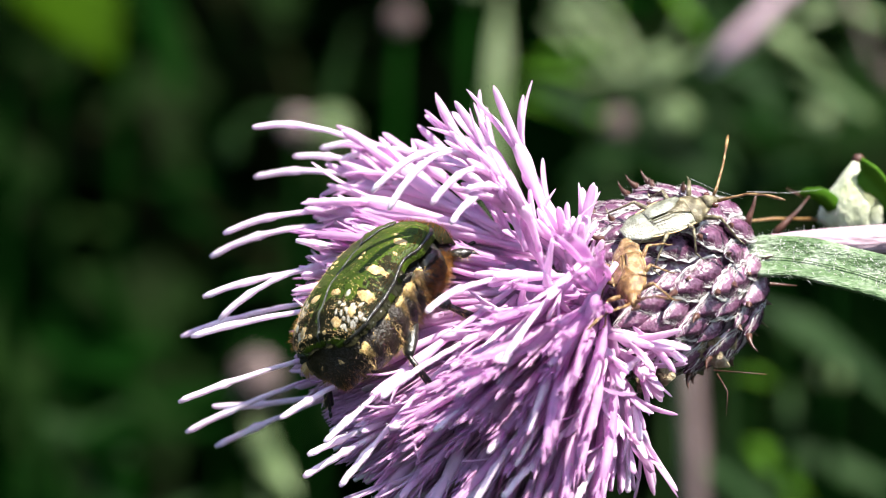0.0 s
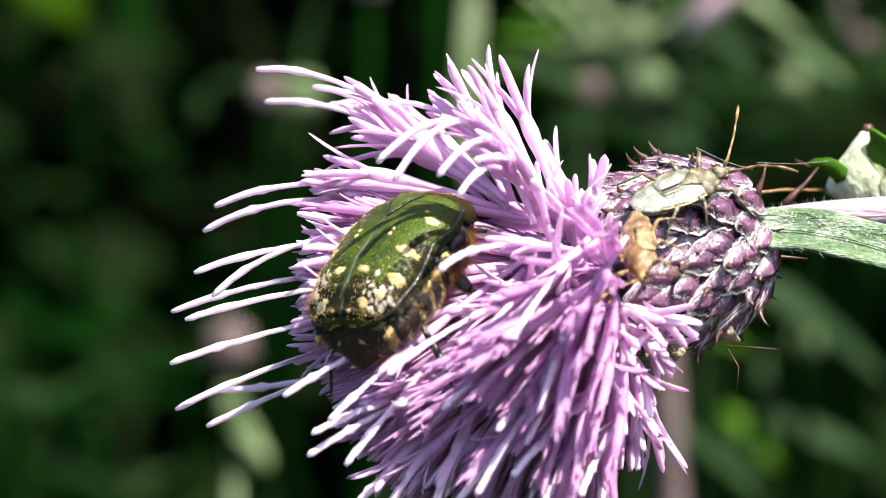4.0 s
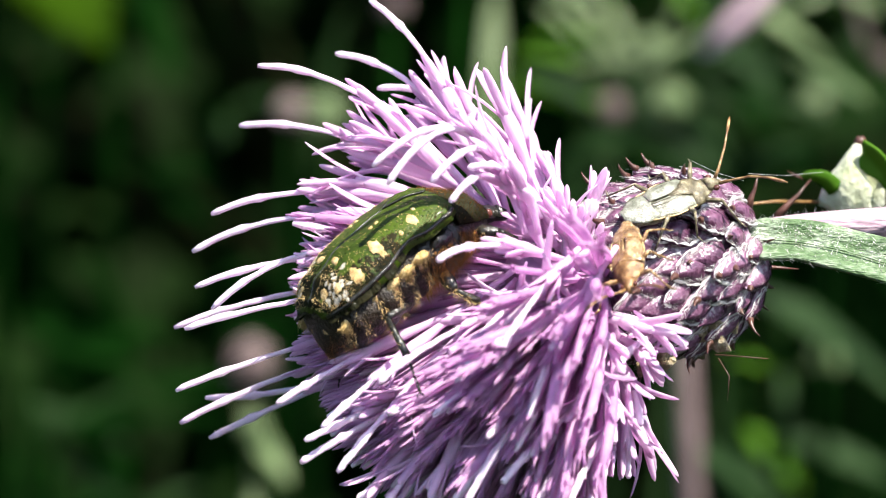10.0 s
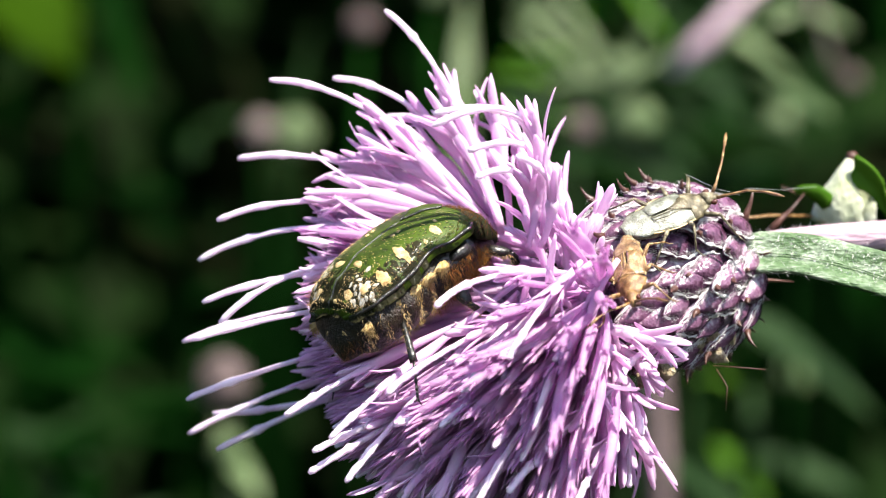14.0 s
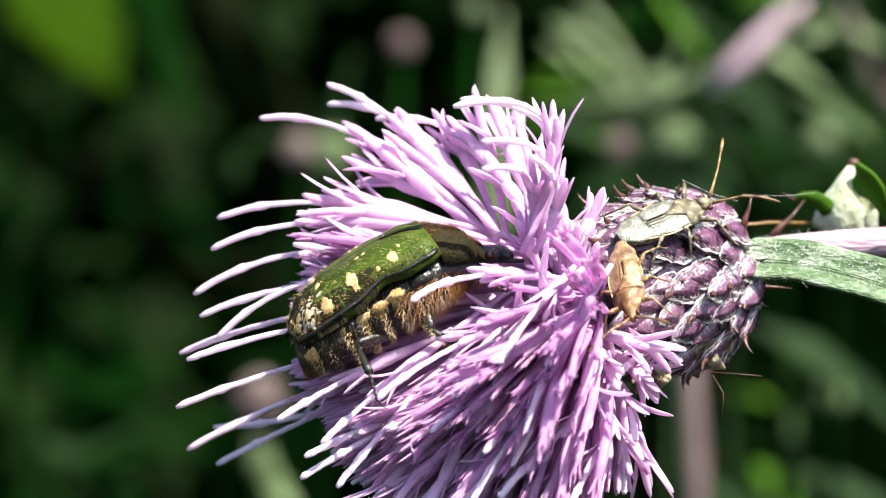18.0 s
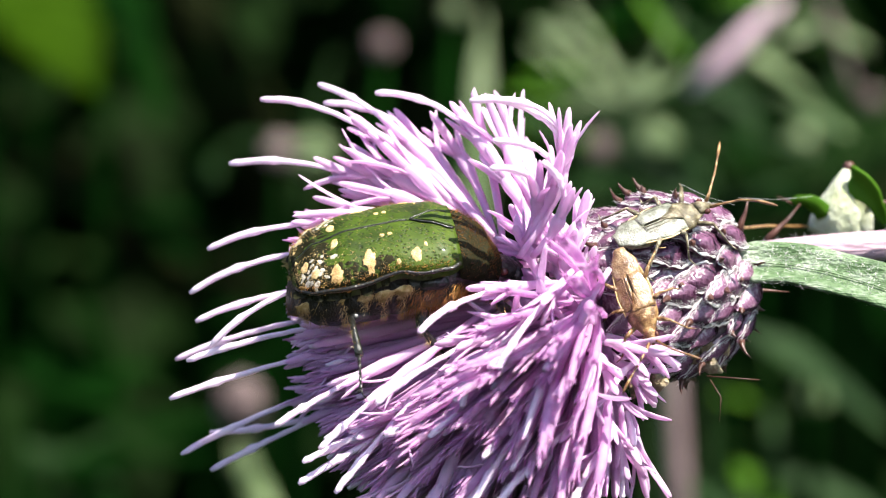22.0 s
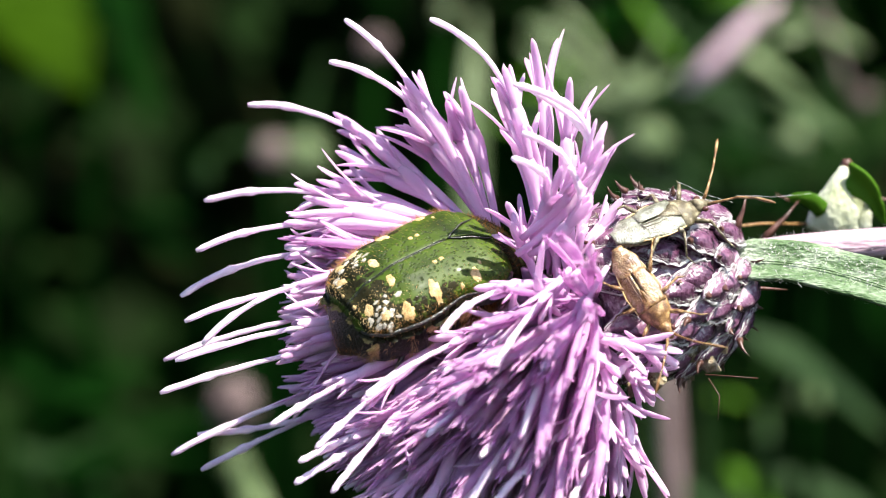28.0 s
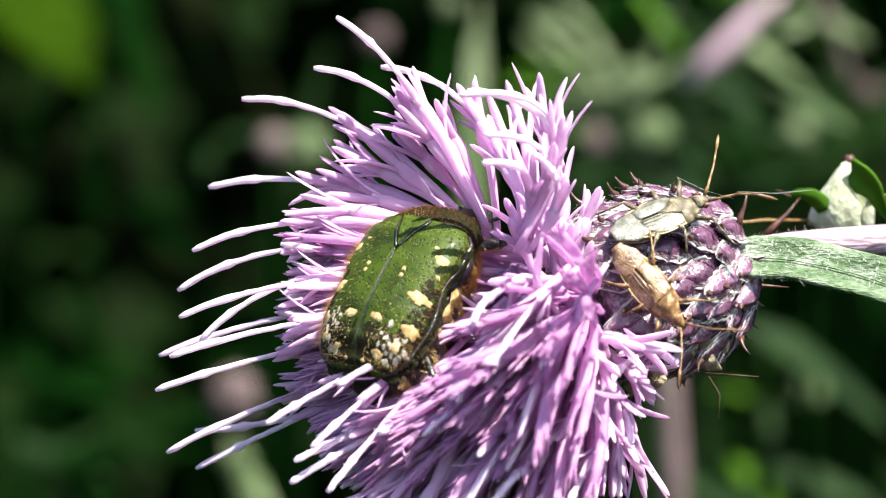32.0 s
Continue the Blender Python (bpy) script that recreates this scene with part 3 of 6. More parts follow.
    "lone_c": ((6.4, -4.5, -3.4), 0.8, 0.40, ((9, -3.3, -11.5, -8.6), (25, -3.3, -11.5, -8.6), (28.5, -4.2, -11.2, -8.3), (31, -6.8, -9.5, -8.5))),
    "short_a": ((3.8, -0.5, 0.3), 0.8, 0.72, ((0, -1.0, 1.6, 8.0), (1, -1.1, 2.5, 7.6), (3, -0.9, 0.8, 8.2), (6, -0.1, 0.4, 8.7), (9, -0.1, 1.9, 8.4), (14, 2.1, 1.4, 9.2), (17, 1.6, 2.3, 8.9), (20, 1.1, 1.5, 9.0), (21, 1.6, 2.4, 8.9), (25, 1.3, -0.5, 9.2), (28.5, 1.0, -1.2, 9.1), (29, 1.4, 3.0, 8.5), (31, 1.4, -1.2, 9.3), (32, 1.9, 1.4, 9.2))),
    "short_b": ((6.3, -3.0, -1.3), 0.9, 0.72, ((0, 0.4, -0.5, 7.7), (1, 0.7, -0.2, 7.8), (3, 0.6, -1.1, 8.0), (6, 1.1, -3.6, 8.5), (7, 0.9, -3.5, 8.4), (9, 1.2, -3.5, 8.5), (12, 3.6, 0.5, 8.9), (14, 3.3, 2.6, 7.8), (17, 2.3, 2.5, 7.4), (20, 3.6, -1.9, 9.4), (22, 2.6, 0.4, 8.6), (25, 2.4, -3.0, 9.1), (28, 3.4, -1.5, 9.3), (28.5, 4.2, -3.8, 9.6), (31, 3.2, 2.3, 7.9))),
    "short_c": ((6.5, -3.5, -1.3), 0.6, 0.72, ((0, 1.2, 5.6, 6.9), (1, 1.7, 5.5, 7.2), (3, 1.6, 5.6, 7.1), (6, 2.0, 4.3, 8.4), (7, 2.7, 3.5, 9.3), (9, 1.7, 5.5, 7.3), (11, 5.8, 4.8, 9.1), (12, 4.8, 4.8, 9.0), (13, 4.3, 5.9, 7.9), (14, 4.0, 6.5, 7.1), (17, 3.3, 6.0, 7.5), (20, 4.8, 3.8, 9.7), (21, 4.9, 0.0, 11.4), (22, 3.7, 4.8, 8.7), (24, 4.4, 3.8, 9.5), (25, 5.4, -3.0, 11.9), (28, 5.9, -2.1, 11.9), (28.5, 7.3, 0.5, 11.3), (29, 4.5, 4.0, 9.5), (30, 5.1, 4.5, 9.2), (31, 5.0, 2.9, 10.2), (32, 4.7, 4.9, 8.8))),
    "short_d": ((6.9, -3.5, -1.6), 0.4, 0.72, ((6, 3.0, -1.4, 8.0), (9, 2.8, 2.1, 6.4), (12, 5.5, 3.6, 6.2), (17, 4.0, 2.3, 6.8), (20, 7.0, 2.5, 7.1), (21, 8.2, 0.5, 8.1), (22, 5.3, 4.5, 5.2), (24, 5.7, 1.2, 7.8), (25, 8.0, -3.5, 8.9), (28, 7.6, -4.2, 8.9), (28.5, 8.6, -2.6, 8.8), (29, 6.4, 4.8, 5.0), (30, 6.5, 4.8, 5.0), (31, 6.0, -4.3, 8.9))),
    "short_e": ((7.6, -4.0, -2.3), 0.3, 0.72, ((0, 4.9, -0.6, 3.9), (3, 5.2, -0.7, 4.0), (6, 5.4, -0.9, 4.2), (9, 5.8, -0.6, 4.2), (12, 5.8, -0.3, 4.0), (14, 6.3, -0.7, 4.3), (17, 5.5, -0.8, 4.2), (20, 8.6, 0.1, 4.0), (22, 4.9, -1.4, 4.3), (24, 9.1, 1.0, 3.1), (25, 10.0, -3.5, 4.8), (28.5, 8.8, -1.4, 4.7), (29, 9.0, 1.0, 3.1), (30, 9.4, 1.0, 3.1), (31, 7.1, -1.7, 4.9))),
    "short_f": ((7.9, -4.0, -2.9), -0.5, 0.72, ((0, 8.4, -4.1, 2.9), (3, 8.5, -4.2, 2.9), (6, 8.7, -4.1, 2.9), (9, 9.1, -4.2, 2.8), (12, 8.9, -4.2, 2.9), (14, 9.4, -4.2, 2.7), (17, 9.0, -4.2, 2.8), (20, 9.5, -1.9, 2.3), (22, 8.5, -4.2, 2.9), (25, 11.2, -4.0, 1.9), (28.5, 10.2, -3.0, 2.4), (31, 9.3, -4.3, 2.8))),
}
# shorter florets that go with them: leader, tip at 25 s
FOLLOWERS = (
    ("crest_d", 4.2, -3.5, 6.7),
    ("short_f", 7.5, -5.0, 1.9),
    ("short_f", 8.8, -5.5, 0.4),
    ("short_e", 7.4, -5.0, 3.4),
    ("short_c", 5.2, -4.0, 5.7),
    ("crest_a", -5.4, 1.0, 5.4),
    ("crest_a", -3.6, 0.0, 6.2),
    ("crest_b", -2.2, -0.5, 7.4),
    ("crest_b", -1.1, 0.5, 7.4),
    ("crest_c", 0.0, 2.0, 7.8),
    ("crest_c", -1.8, 1.5, 6.0),
    ("left_a", -7.0, 0.5, 3.2),
    ("left_a", -6.0, -0.5, 2.4),
    ("left_a", -5.6, 1.0, 1.8),
    ("left_b", -7.6, -1.0, 2.2),
    ("left_b", -7.2, 0.0, 0.9),
    ("left_c", -7.6, -1.0, -0.0),
    ("left_c", -8.2, 1.0, -1.0),
    ("left_d", -9.1, -1.5, -2.7),
    ("left_e", -8.9, -2.0, -3.6),
    ("left_f", -9.3, -1.0, -4.6),
    ("left_g", -9.6, -2.5, -5.2),
    ("left_h", -9.3, -3.0, -6.1),
    ("left_h", -8.8, -1.0, -7.0),
    ("left_i", -9.2, 1.0, -8.6),
    ("left_j", -9.0, 2.0, -10.9),
    ("left_k", -7.5, 2.0, -11.3),
)
# long styles in front: tip, foot, arch, length share of the tube
FRONT = (
    ((-9.1, -8.0, -10.0), (4.2, -3.8, -3.5), 0.6, 0.59),
    ((-6.5, -9.5, -11.2), (4.2, -3.8, -2.5), 0.4, 0.57),
    ((-7.5, -8.5, -12.0), (4.2, -3.8, -7.4), 0.3, 0.58),
    ((-7.7, -8.8, -13.2), (4.2, -3.8, -6.9), 0.3, 0.48),
    ((-5.6, -10.0, -13.6), (4.2, -3.8, -3.1), 0.4, 0.57),
    ((1.0, -13.0, -8.4), (8.4, -8.0, -1.2), 0.7, 0.28),
    ((3.4, -13.6, -6.6), (7.6, -8.0, -1.3), 0.4, 0.29),
    ((4.8, -13.0, -10.5), (9.7, -8.0, -1.2), 0.8, 0.22),
    ((1.5, -12.0, -15.0), (7.5, -8.0, -6.3), 0.4, 0.29),
    ((3.4, -12.0, -14.0), (9.7, -8.0, -8.2), 0.4, 0.29),
    ((0.3, -10.5, -15.7), (5.1, -8.0, -10.7), 0.2, 0.29),
    ((7.1, -10.5, -15.2), (10.0, -8.0, -10.2), 0.3, 0.21),
    ((5.1, -11.0, -15.6), (7.5, -8.0, -11.6), 0.2, 0.29),
    ((-0.8, -9.5, -15.8), (4.2, -3.8, -5.3), 0.2, 0.76),
    ((-3.3, -8.5, -15.9), (4.2, -3.8, -6.7), 0.2, 0.73),
    ((9.7, -9.0, -8.1), (13.5, -3.8, -5.7), 1.0, 0.21),
    ((-5.1, -7.5, -16.0), (4.2, -3.8, -6.8), 0.2, 0.78),
    ((8.8, -9.0, -15.8), (9.9, -3.8, -11.7), 0.3, 0.21),
)
# florets that curve away over the rim: tip, foot, arch
RIM = (
    ((12.3, -6.0, -9.4), (9.3, -4.0, -5.5), 1.6),
    ((13.6, -7.0, -6.8), (8.9, -5.0, -4.9), 1.4),
    ((11.9, -9.0, -6.4), (8.6, -5.0, -5.2), 1.2),
    ((10.7, -5.0, -13.4), (9.1, -4.0, -5.8), 2.2),
    ((11.1, -7.0, -11.2), (9.0, -4.0, -5.8), 1.4),
    ((9.8, -10.0, -7.9), (7.9, -6.0, -4.8), 1.0),
    ((10.3, -3.0, -14.5), (9.0, -3.0, -6.2), 2.0),
    ((9.6, -8.0, -12.1), (8.6, -4.0, -5.8), 0.8),
    ((8.4, -10.5, -10.0), (8.1, -5.0, -5.2), 0.5),
    ((12.0, -7.0, -8.3), (9.3, -4.0, -5.8), 1.0),
    ((10.6, -4.0, -14.4), (9.0, -3.0, -6.5), 1.0),
    ((12.6, -1.0, -15.6), (9.4, -2.0, -6.6), 1.5),
)
# upright florets between the crest and the involucre: tip, foot, arch
UPRIGHT = (
    ((6.3, -4.5, 2.4), (7.0, -4.0, -2.6), 0.5),
    ((7.5, -5.0, 1.3), (7.5, -4.0, -3.2), 0.3),
    ((9.3, -4.0, 0.0), (8.0, -4.0, -3.9), -0.5),
    ((4.1, -3.0, 2.6), (5.7, -3.5, -1.9), 0.6),
    ((3.4, -6.0, 1.3), (6.0, -5.0, -2.6), 1.0),
)
DRAPE_BASE = (4.84, -6.33, 0.03)
DRAPE = [  # tip x, y, z; arch
    (-3.9, -8.3, 3.0, 6.6),
    (-3.0, -9.3, 2.0, 6.8),
    (-0.6, -10.0, 2.2, 4.8),
    (0.5, -10.3, 1.1, 3.3),
    (1.4, -9.7, 3.0, 2.5),
]

seed = 100
for name, (base, arch, frac, rows) in SWAYING.items():
    seed += 1
    crest = name.startswith("crest")
    tip = [r for r in rows if r[0] == 25][0][1:]
    ob = place_floret(base, tip, arch, frac, 0.14 if crest else 0.16, seed, 3.8 if name.startswith("short") else 2.6 if crest else 2.2, 1.2 if name.startswith("left") else 1.35, not name.startswith("short"))
    SWING.append((ob, ob.matrix_basis.copy(), name))
for name, x, y, z in FOLLOWERS:
    seed += 1
    rng = random.Random(seed)
    base = Vector(SWAYING[name][0]) + Vector((rng.uniform(-0.7, 0.7), rng.uniform(-0.8, 0.8), rng.uniform(-0.6, 0.6)))
    ob = place_floret(base, (x, y, z), rng.uniform(0.2, 0.9), rng.uniform(0.66, 0.78), 0.2, seed, 3.6, 1.3 if name.startswith("crest") else 1.2, False)
    SWING.append((ob, ob.matrix_basis.copy(), name))
rng = random.Random(41)
for x, y, z, arch in DRAPE:
    seed += 1
    base = Vector(DRAPE_BASE) + Vector((rng.uniform(-0.8, 0.8), rng.uniform(-1, 1), rng.uniform(-0.8, 0.8)))
    ob = place_floret(base, (x, y, z), arch, 0.42, 0.12, seed, 3.0, 1.2)
    SWING.append((ob, ob.matrix_basis.copy(), "drape"))
for tip, base, arch, frac in FRONT:
    seed += 1
    place_floret(base, tip, arch, max(0.22, frac), 0.2, seed, 2.2, 1.1, dusted=True)
for k, (tip, base, arch) in enumerate(RIM):
    seed += 1
    place_floret(base, tip, arch * 0.45, 0.62, 0.24, seed, 3.2, 1.2, k % 3 == 1)
for k, (tip, base, arch) in enumerate(UPRIGHT):
    seed += 1
    place_floret(base, tip, arch, 0.62, 0.26, seed, 3.6, 1.3, False)

# the dense inner florets: a few shapes, shared, turned and spread round the head
side_a = AXIS.orthogonal().normalized()
side_b = AXIS.cross(side_a)
FACE = Vector((-0.72, -0.36, -0.60)).normalized()
face_a = FACE.orthogonal().normalized()
face_b = FACE.cross(face_a)
KINDS = []
for k in range(16):
    r2 = random.Random(500 + k)
    ln, arch, frac = r2.uniform(12.0, 15.4), r2.uniform(-1.2, 1.6), r2.uniform(0.74, 0.86)
    KINDS.append((ln, bristle_shape(ln, arch, r2).mesh("floret", M_COROLLA_SHADED), style_shape(ln * 1.15, arch, frac, r2).mesh("style", M_STYLE)))
SHORT = []
for k in range(10):
    r2 = random.Random(540 + k)
    ln, arch, frac = r2.uniform(8.0, 10.5), r2.uniform(-1.0, 1.4), r2.uniform(0.54, 0.66)
    SHORT.append((ln, corolla_shape(ln, arch, frac, 0.42, r2, 3.4, 1.25).mesh("floret", M_COROLLA), style_shape(ln, arch, frac, r2).mesh("style", M_STYLE)))
STUBS = []
for k in range(10):
    r2 = random.Random(580 + k)
    ln, arch = r2.uniform(9.0, 11.8), r2.uniform(-0.8, 0.8)
    STUBS.append((ln, bristle_shape(ln, arch, r2).mesh("floret", M_COROLLA_SHADED), style_shape(ln * 1.08, arch, 0.9, r2).mesh("style", M_STYLE)))
BEETLE_AT = Vector((-1.5, -5.5, -1.3))


def in_hollow(base, tip):
    """True where a floret would run through the hollow in which the beetle sits."""
    for s in (0.4, 0.5, 0.6, 0.7, 0.8, 0.9, 1.0):
        p = base.lerp(tip, s) - BEETLE_AT
        along, across = 0.90 * p.x + 0.43 * p.z, 0.90 * p.z - 0.43 * p.x
        if p.y < 3.5 and (along / 7.6) ** 2 + (across / 3.9) ** 2 < 1:
            return True
        if p.y < 2.5 and (p.x + 0.7) ** 2 + (p.z + 2.9) ** 2 < 16.5:
            return True
    return False


def brush(count, seed, kinds, spread, nearest, least, single, styles, keep):
    """Florets that radiate from the mouth; the first ones are parts, the rest two joined meshes."""
    rng = random.Random(seed)
    rest_c, rest_s = Shape(), Shape()
    made, tries = 0, 0
    while made < count and tries < 40 * count:
        tries += 1
        reach = math.sqrt(rng.random())  # 0 at the middle of the head, 1 at its rim
        ph = rng.uniform(0, 2 * math.pi)
        ring = face_a * math.cos(ph) + face_b * math.sin(ph)
        a = radians(spread) * reach
        d = FACE * math.cos(a) + ring * math.sin(a)
        d.y = max(d.y, -nearest - rng.uniform(0.0, 0.14))
        d.normalize()
        base = MOUTH + ring * (3.4 * reach) + FACE * (0.6 - 1.2 * reach)
        kind = rng.choice(kinds)
        size = rng.uniform(least, 1.06)
        tip = base + d * kind[0] * size
        if in_hollow(base, tip) or not keep(d, tip):
            continue
        made += 1
        m = frame_along(base * MM, d) @ pose(0, 0, 0, rng.uniform(0, 360)) @ Matrix.Diagonal((size, size, size, 1))
        styled = rng.random() < styles
        if made <= single:
            ob = part("floret", kind[1], flower)
            ob.matrix_basis = m
            if styled:
                part("style", kind[2], ob)
        else:
            for me, sh in ((kind[1], rest_c), (kind[2], rest_s))[: 2 if styled else 1]:
                s0 = len(sh.v)
                sh.v += [(m @ v.co) / MM for v in me.vertices]
                sh.f += [tuple(s0 + i for i in p.vertices) for p in me.polygons]
        for _ in range(2):  # pollen on the tip
            r = rng.uniform(0.03, 0.075)
            q = tip - d * rng.uniform(0.0, 2.5) + Vector((rng.uniform(-0.12, 0.12), rng.uniform(-0.2, 0.05), rng.uniform(-0.05, 0.18)))
            if rng.random() < 0.6:
                POLLEN.ball(q, r, r, r, 6, 4)
    if rest_c.v:
        tagged(part("floret_mass", rest_c.mesh("floret_mass", kinds[0][1].materials[0]), flower), kind="stuff")
    if rest_s.v:
        tagged(part("style_mass", rest_s.mesh("style_mass", M_STYLE), flower), kind="stuff")


def in_brush(d, tip):
    roof = ramp(tip.x, (-9, 1.4), (-7.5, 2.2), (-5, 1.6), (-3.5, 0.8), (0, 0.4), (4, 0.4))
    return tip.z < roof and tip.x < 9.0 and (d.x < 0.05 or d.z < -0.8) and d.y < 0.6


def in_face(d, tip):
    return d.x < 0.12 and 0.0 < tip.x < 8.8 and -11.5 < tip.z < -3.2


brush(1500, 7, KINDS, 112, 0.14, 0.80, 200, 0.10, in_brush)
brush(700, 8, KINDS, 112, 0.16, 0.50, 0, 0.0, in_brush)
brush(600, 10, KINDS, 80, 0.12, 0.90, 40, 0.04, lambda d, tip: tip.x < -1.0 and tip.z < -5.0)
brush(620, 11, STUBS, 72, 0.38, 0.86, 160, 0.35, lambda d, tip: tip.x < 6.5 and tip.z < -6.0)
brush(50, 9, SHORT, 105, 0.42, 0.86, 50, 0.15, in_face)

# added lilac dome in place of packed tubes: fills dark gaps and bounces light
def heart(u, v):
    a, w = u * 1.2, v * 2 * math.pi
    r = 4.9 * (1 + 0.18 * noise.noise(Vector((math.cos(w) * 6, math.sin(w) * 6, u * 14))))
    return MOUTH + FACE * (r * math.cos(a)) + (face_a * math.cos(w) + face_b * math.sin(w)) * (r * math.sin(a) + 0.02)


part("floret_heart", Shape().sheet(heart, 24, 60, 0.2).mesh("floret_heart", M_COROLLA_SHADED), flower, "lilac dome added to lighten the gaps between florets")

tagged(part("pollen", POLLEN.mesh("pollen", M_WEB), flower, "white pollen grains"), kind="stuff")

# involucre: a closed barrel with overlapping spine-tipped bracts
BACK = -AXIS
POD_LEN = 10.2


def pod_radius(q):
    return ramp(q, (0.0, 4.3), (0.25, 4.9), (0.6, 5.1), (0.85, 4.5), (1.0, 2.4))


pod_pts = [MOUTH + BACK * (POD_LEN * i / 14) for i in range(15)]
part("involucre", Shape().tube(pod_pts, [pod_radius(i / 14) - 0.25 for i in range(15)], 28).mesh("involucre", M_BRACT), flower)


def bract_mesh(rng):
    """A keeled scale, along x, z outwards."""
    def skin(u, v):
        x = -1.15 + 2.5 * u
        half = 0.90 * math.sin(math.pi * (0.27 + 0.70 * u)) ** 1.1
        y = (v * 2 - 1) * half
        z = 0.10 + 0.34 * u + 0.36 * (1 - abs(v * 2 - 1) ** 1.3) * math.sin(math.pi * min(1, u * 0.95 + 0.05)) - 0.22 * abs(v * 2 - 1) ** 2
        return x, y, z
    return Shape().sheet(skin, 7, 6, 0.10).mesh("bract", M_BRACT)


def spine_mesh(rng):
    ln = rng.uniform(0.3, 1.35)
    tilt = rng.uniform(0.5, 1.1)
    pts = [Vector((1.15 + ln * s * math.cos(tilt * (0.6 + s * 0.6)), 0, 0.52 + ln * s * math.sin(tilt * (0.6 + s * 0.6)))) for s in (0, 0.25, 0.5, 0.75, 1)]
    return Shape().tube(pts, [0.20, 0.15, 0.10, 0.06, 0.012], 6).mesh("spine", M_SPINE)


def wool_mesh(rng):
    """White cobweb wool: a matted seam along a scale's edges, with loose threads over it."""
    sh = Shape()
    for e in (-1, 1):
        row, rad = [], []
        for i in range(15):
            u = i / 14
            half = 0.90 * math.sin(math.pi * (0.27 + 0.70 * u)) ** 1.1
            row.append(Vector((-1.15 + 2.5 * u + rng.uniform(-0.05, 0.05), e * half * rng.uniform(0.86, 1.0), 0.02 + 0.30 * u + rng.uniform(0.0, 0.12))))
            rad.append(rng.uniform(0.015, 0.11) * (0.4 if i in (0, 14) else 1.0))
        sh.tube(row, rad, 6, 0.5)
    for _ in range(170):
        e = rng.choice((-1, 1))
        u = rng.uniform(0.05, 0.95)
        half = 0.90 * math.sin(math.pi * (0.27 + 0.70 * u)) ** 1.1
        p = Vector((-1.15 + 2.5 * u, e * half * rng.uniform(0.7, 1.0), 0.14 + 0.34 * u))
        q = p + Vector((rng.uniform(-0.1, 0.5), e * rng.uniform(-0.35, 0.12), rng.uniform(0.0, 0.16)))
        sh.tube([p, p.lerp(q, 0.5) + Vector((0, 0, 0.05)), q], rng.uniform(0.003, 0.007), 3)
    return sh.mesh("wool", M_WEB)


rng = random.Random(21)
bracts = [bract_mesh(rng)]
spines = [spine_mesh(rng) for _ in range(6)]
wools = [wool_mesh(rng) for _ in range(5)]
for ring in range(9):
    q = 0.06 + ring * 0.112
    count = max(8, int(2 * math.pi * pod_radius(q) / 2.15))
    for k in range(count):
        ph = 2 * math.pi * (k + 0.5 * (ring % 2) + rng.uniform(-0.26, 0.26)) / count
        out = side_a * math.cos(ph) + side_b * math.sin(ph)
        p = MOUTH + BACK * (POD_LEN * q) + out * (pod_radius(q) - 0.22)
        slope = (pod_radius(q - 0.03) - pod_radius(q + 0.03)) / (0.06 * POD_LEN)
        size = rng.uniform(0.9, 1.3)
        m = frame_along(p * MM, AXIS + out * (slope + rng.uniform(0.02, 0.22)) + side_a * rng.uniform(-0.12, 0.12) + side_b * rng.uniform(-0.12, 0.12), out) @ Matrix.Diagonal((size, size, size, 1))
        ob = part("bract", bracts[0], flower)
        ob.matrix_basis = m
        if rng.random() < 0.7:
            part("spine", rng.choice(spines), ob)
        if rng.random() < 0.92:
            part("wool", rng.choice(wools), ob)

# stem and the leaf that hugs the involucre's base
foot = MOUTH + BACK * POD_LEN
stem_line = bezier(foot + AXIS * 0.5, foot + Vector((3.0, 0.4, 1.7)), Vector((60, 9, 1.2)), 20) + [Vector((85, 14, -30)), Vector((95, 20, -120)), Vector((98, 24, -900))]
part("stem", Shape().tube(stem_line, [1.25] + [0.92] * 10 + [1.05] * 10 + [1.5, 2.2, 3.0], 14).mesh("stem", M_STEM), flower, "mauve ribbed stem")


def blade(line, widths, thick=0.18, fold=0.25, side=(0, 1, 0), wave=0.0, seed=0):
    """A leaf along a line, folded at its midrib, with a wavy toothed edge."""
    n = len(line) - 1

    def skin(u, v):
        i = min(n, int(round(u * n)))
        p = line[i]
        d = (line[min(i + 1, n)] - line[max(i - 1, 0)]).normalized()
        s = Vector(side)
        s = (s - d * s.dot(d)).normalized()
        up = d.cross(s)
        e = v * 2 - 1
        w = widths(u) * (1 + wave * noise.noise(Vector((u * 9, e * 1.5, seed))))
        return p + s * (e * w) + up * (abs(e) * fold * w)
    return Shape().sheet(skin, n, 6, thick)


leaf_line = bezier(Vector((17.3, -0.8, -0.9)), Vector((24.0, -1.5, -0.2)), Vector((36, -4, -7.2)), 22)
part("leaf", blade(leaf_line, lambda u: ramp(u, (0, 0.9), (0.10, 1.3), (0.6, 1.4), (1, 0.3)), 0.25, 0.35, (0, 0.55, 1), 0.12, 3).mesh("leaf", M_LEAF), flower, "grey-green leaf with a pale bloom")
part("leaf_vein", Shape().tube([p + Vector((0, -0.22, 0.02)) for p in leaf_line[1:-1]], 0.05, 5).mesh("leaf_vein", M_LEAF), flower)
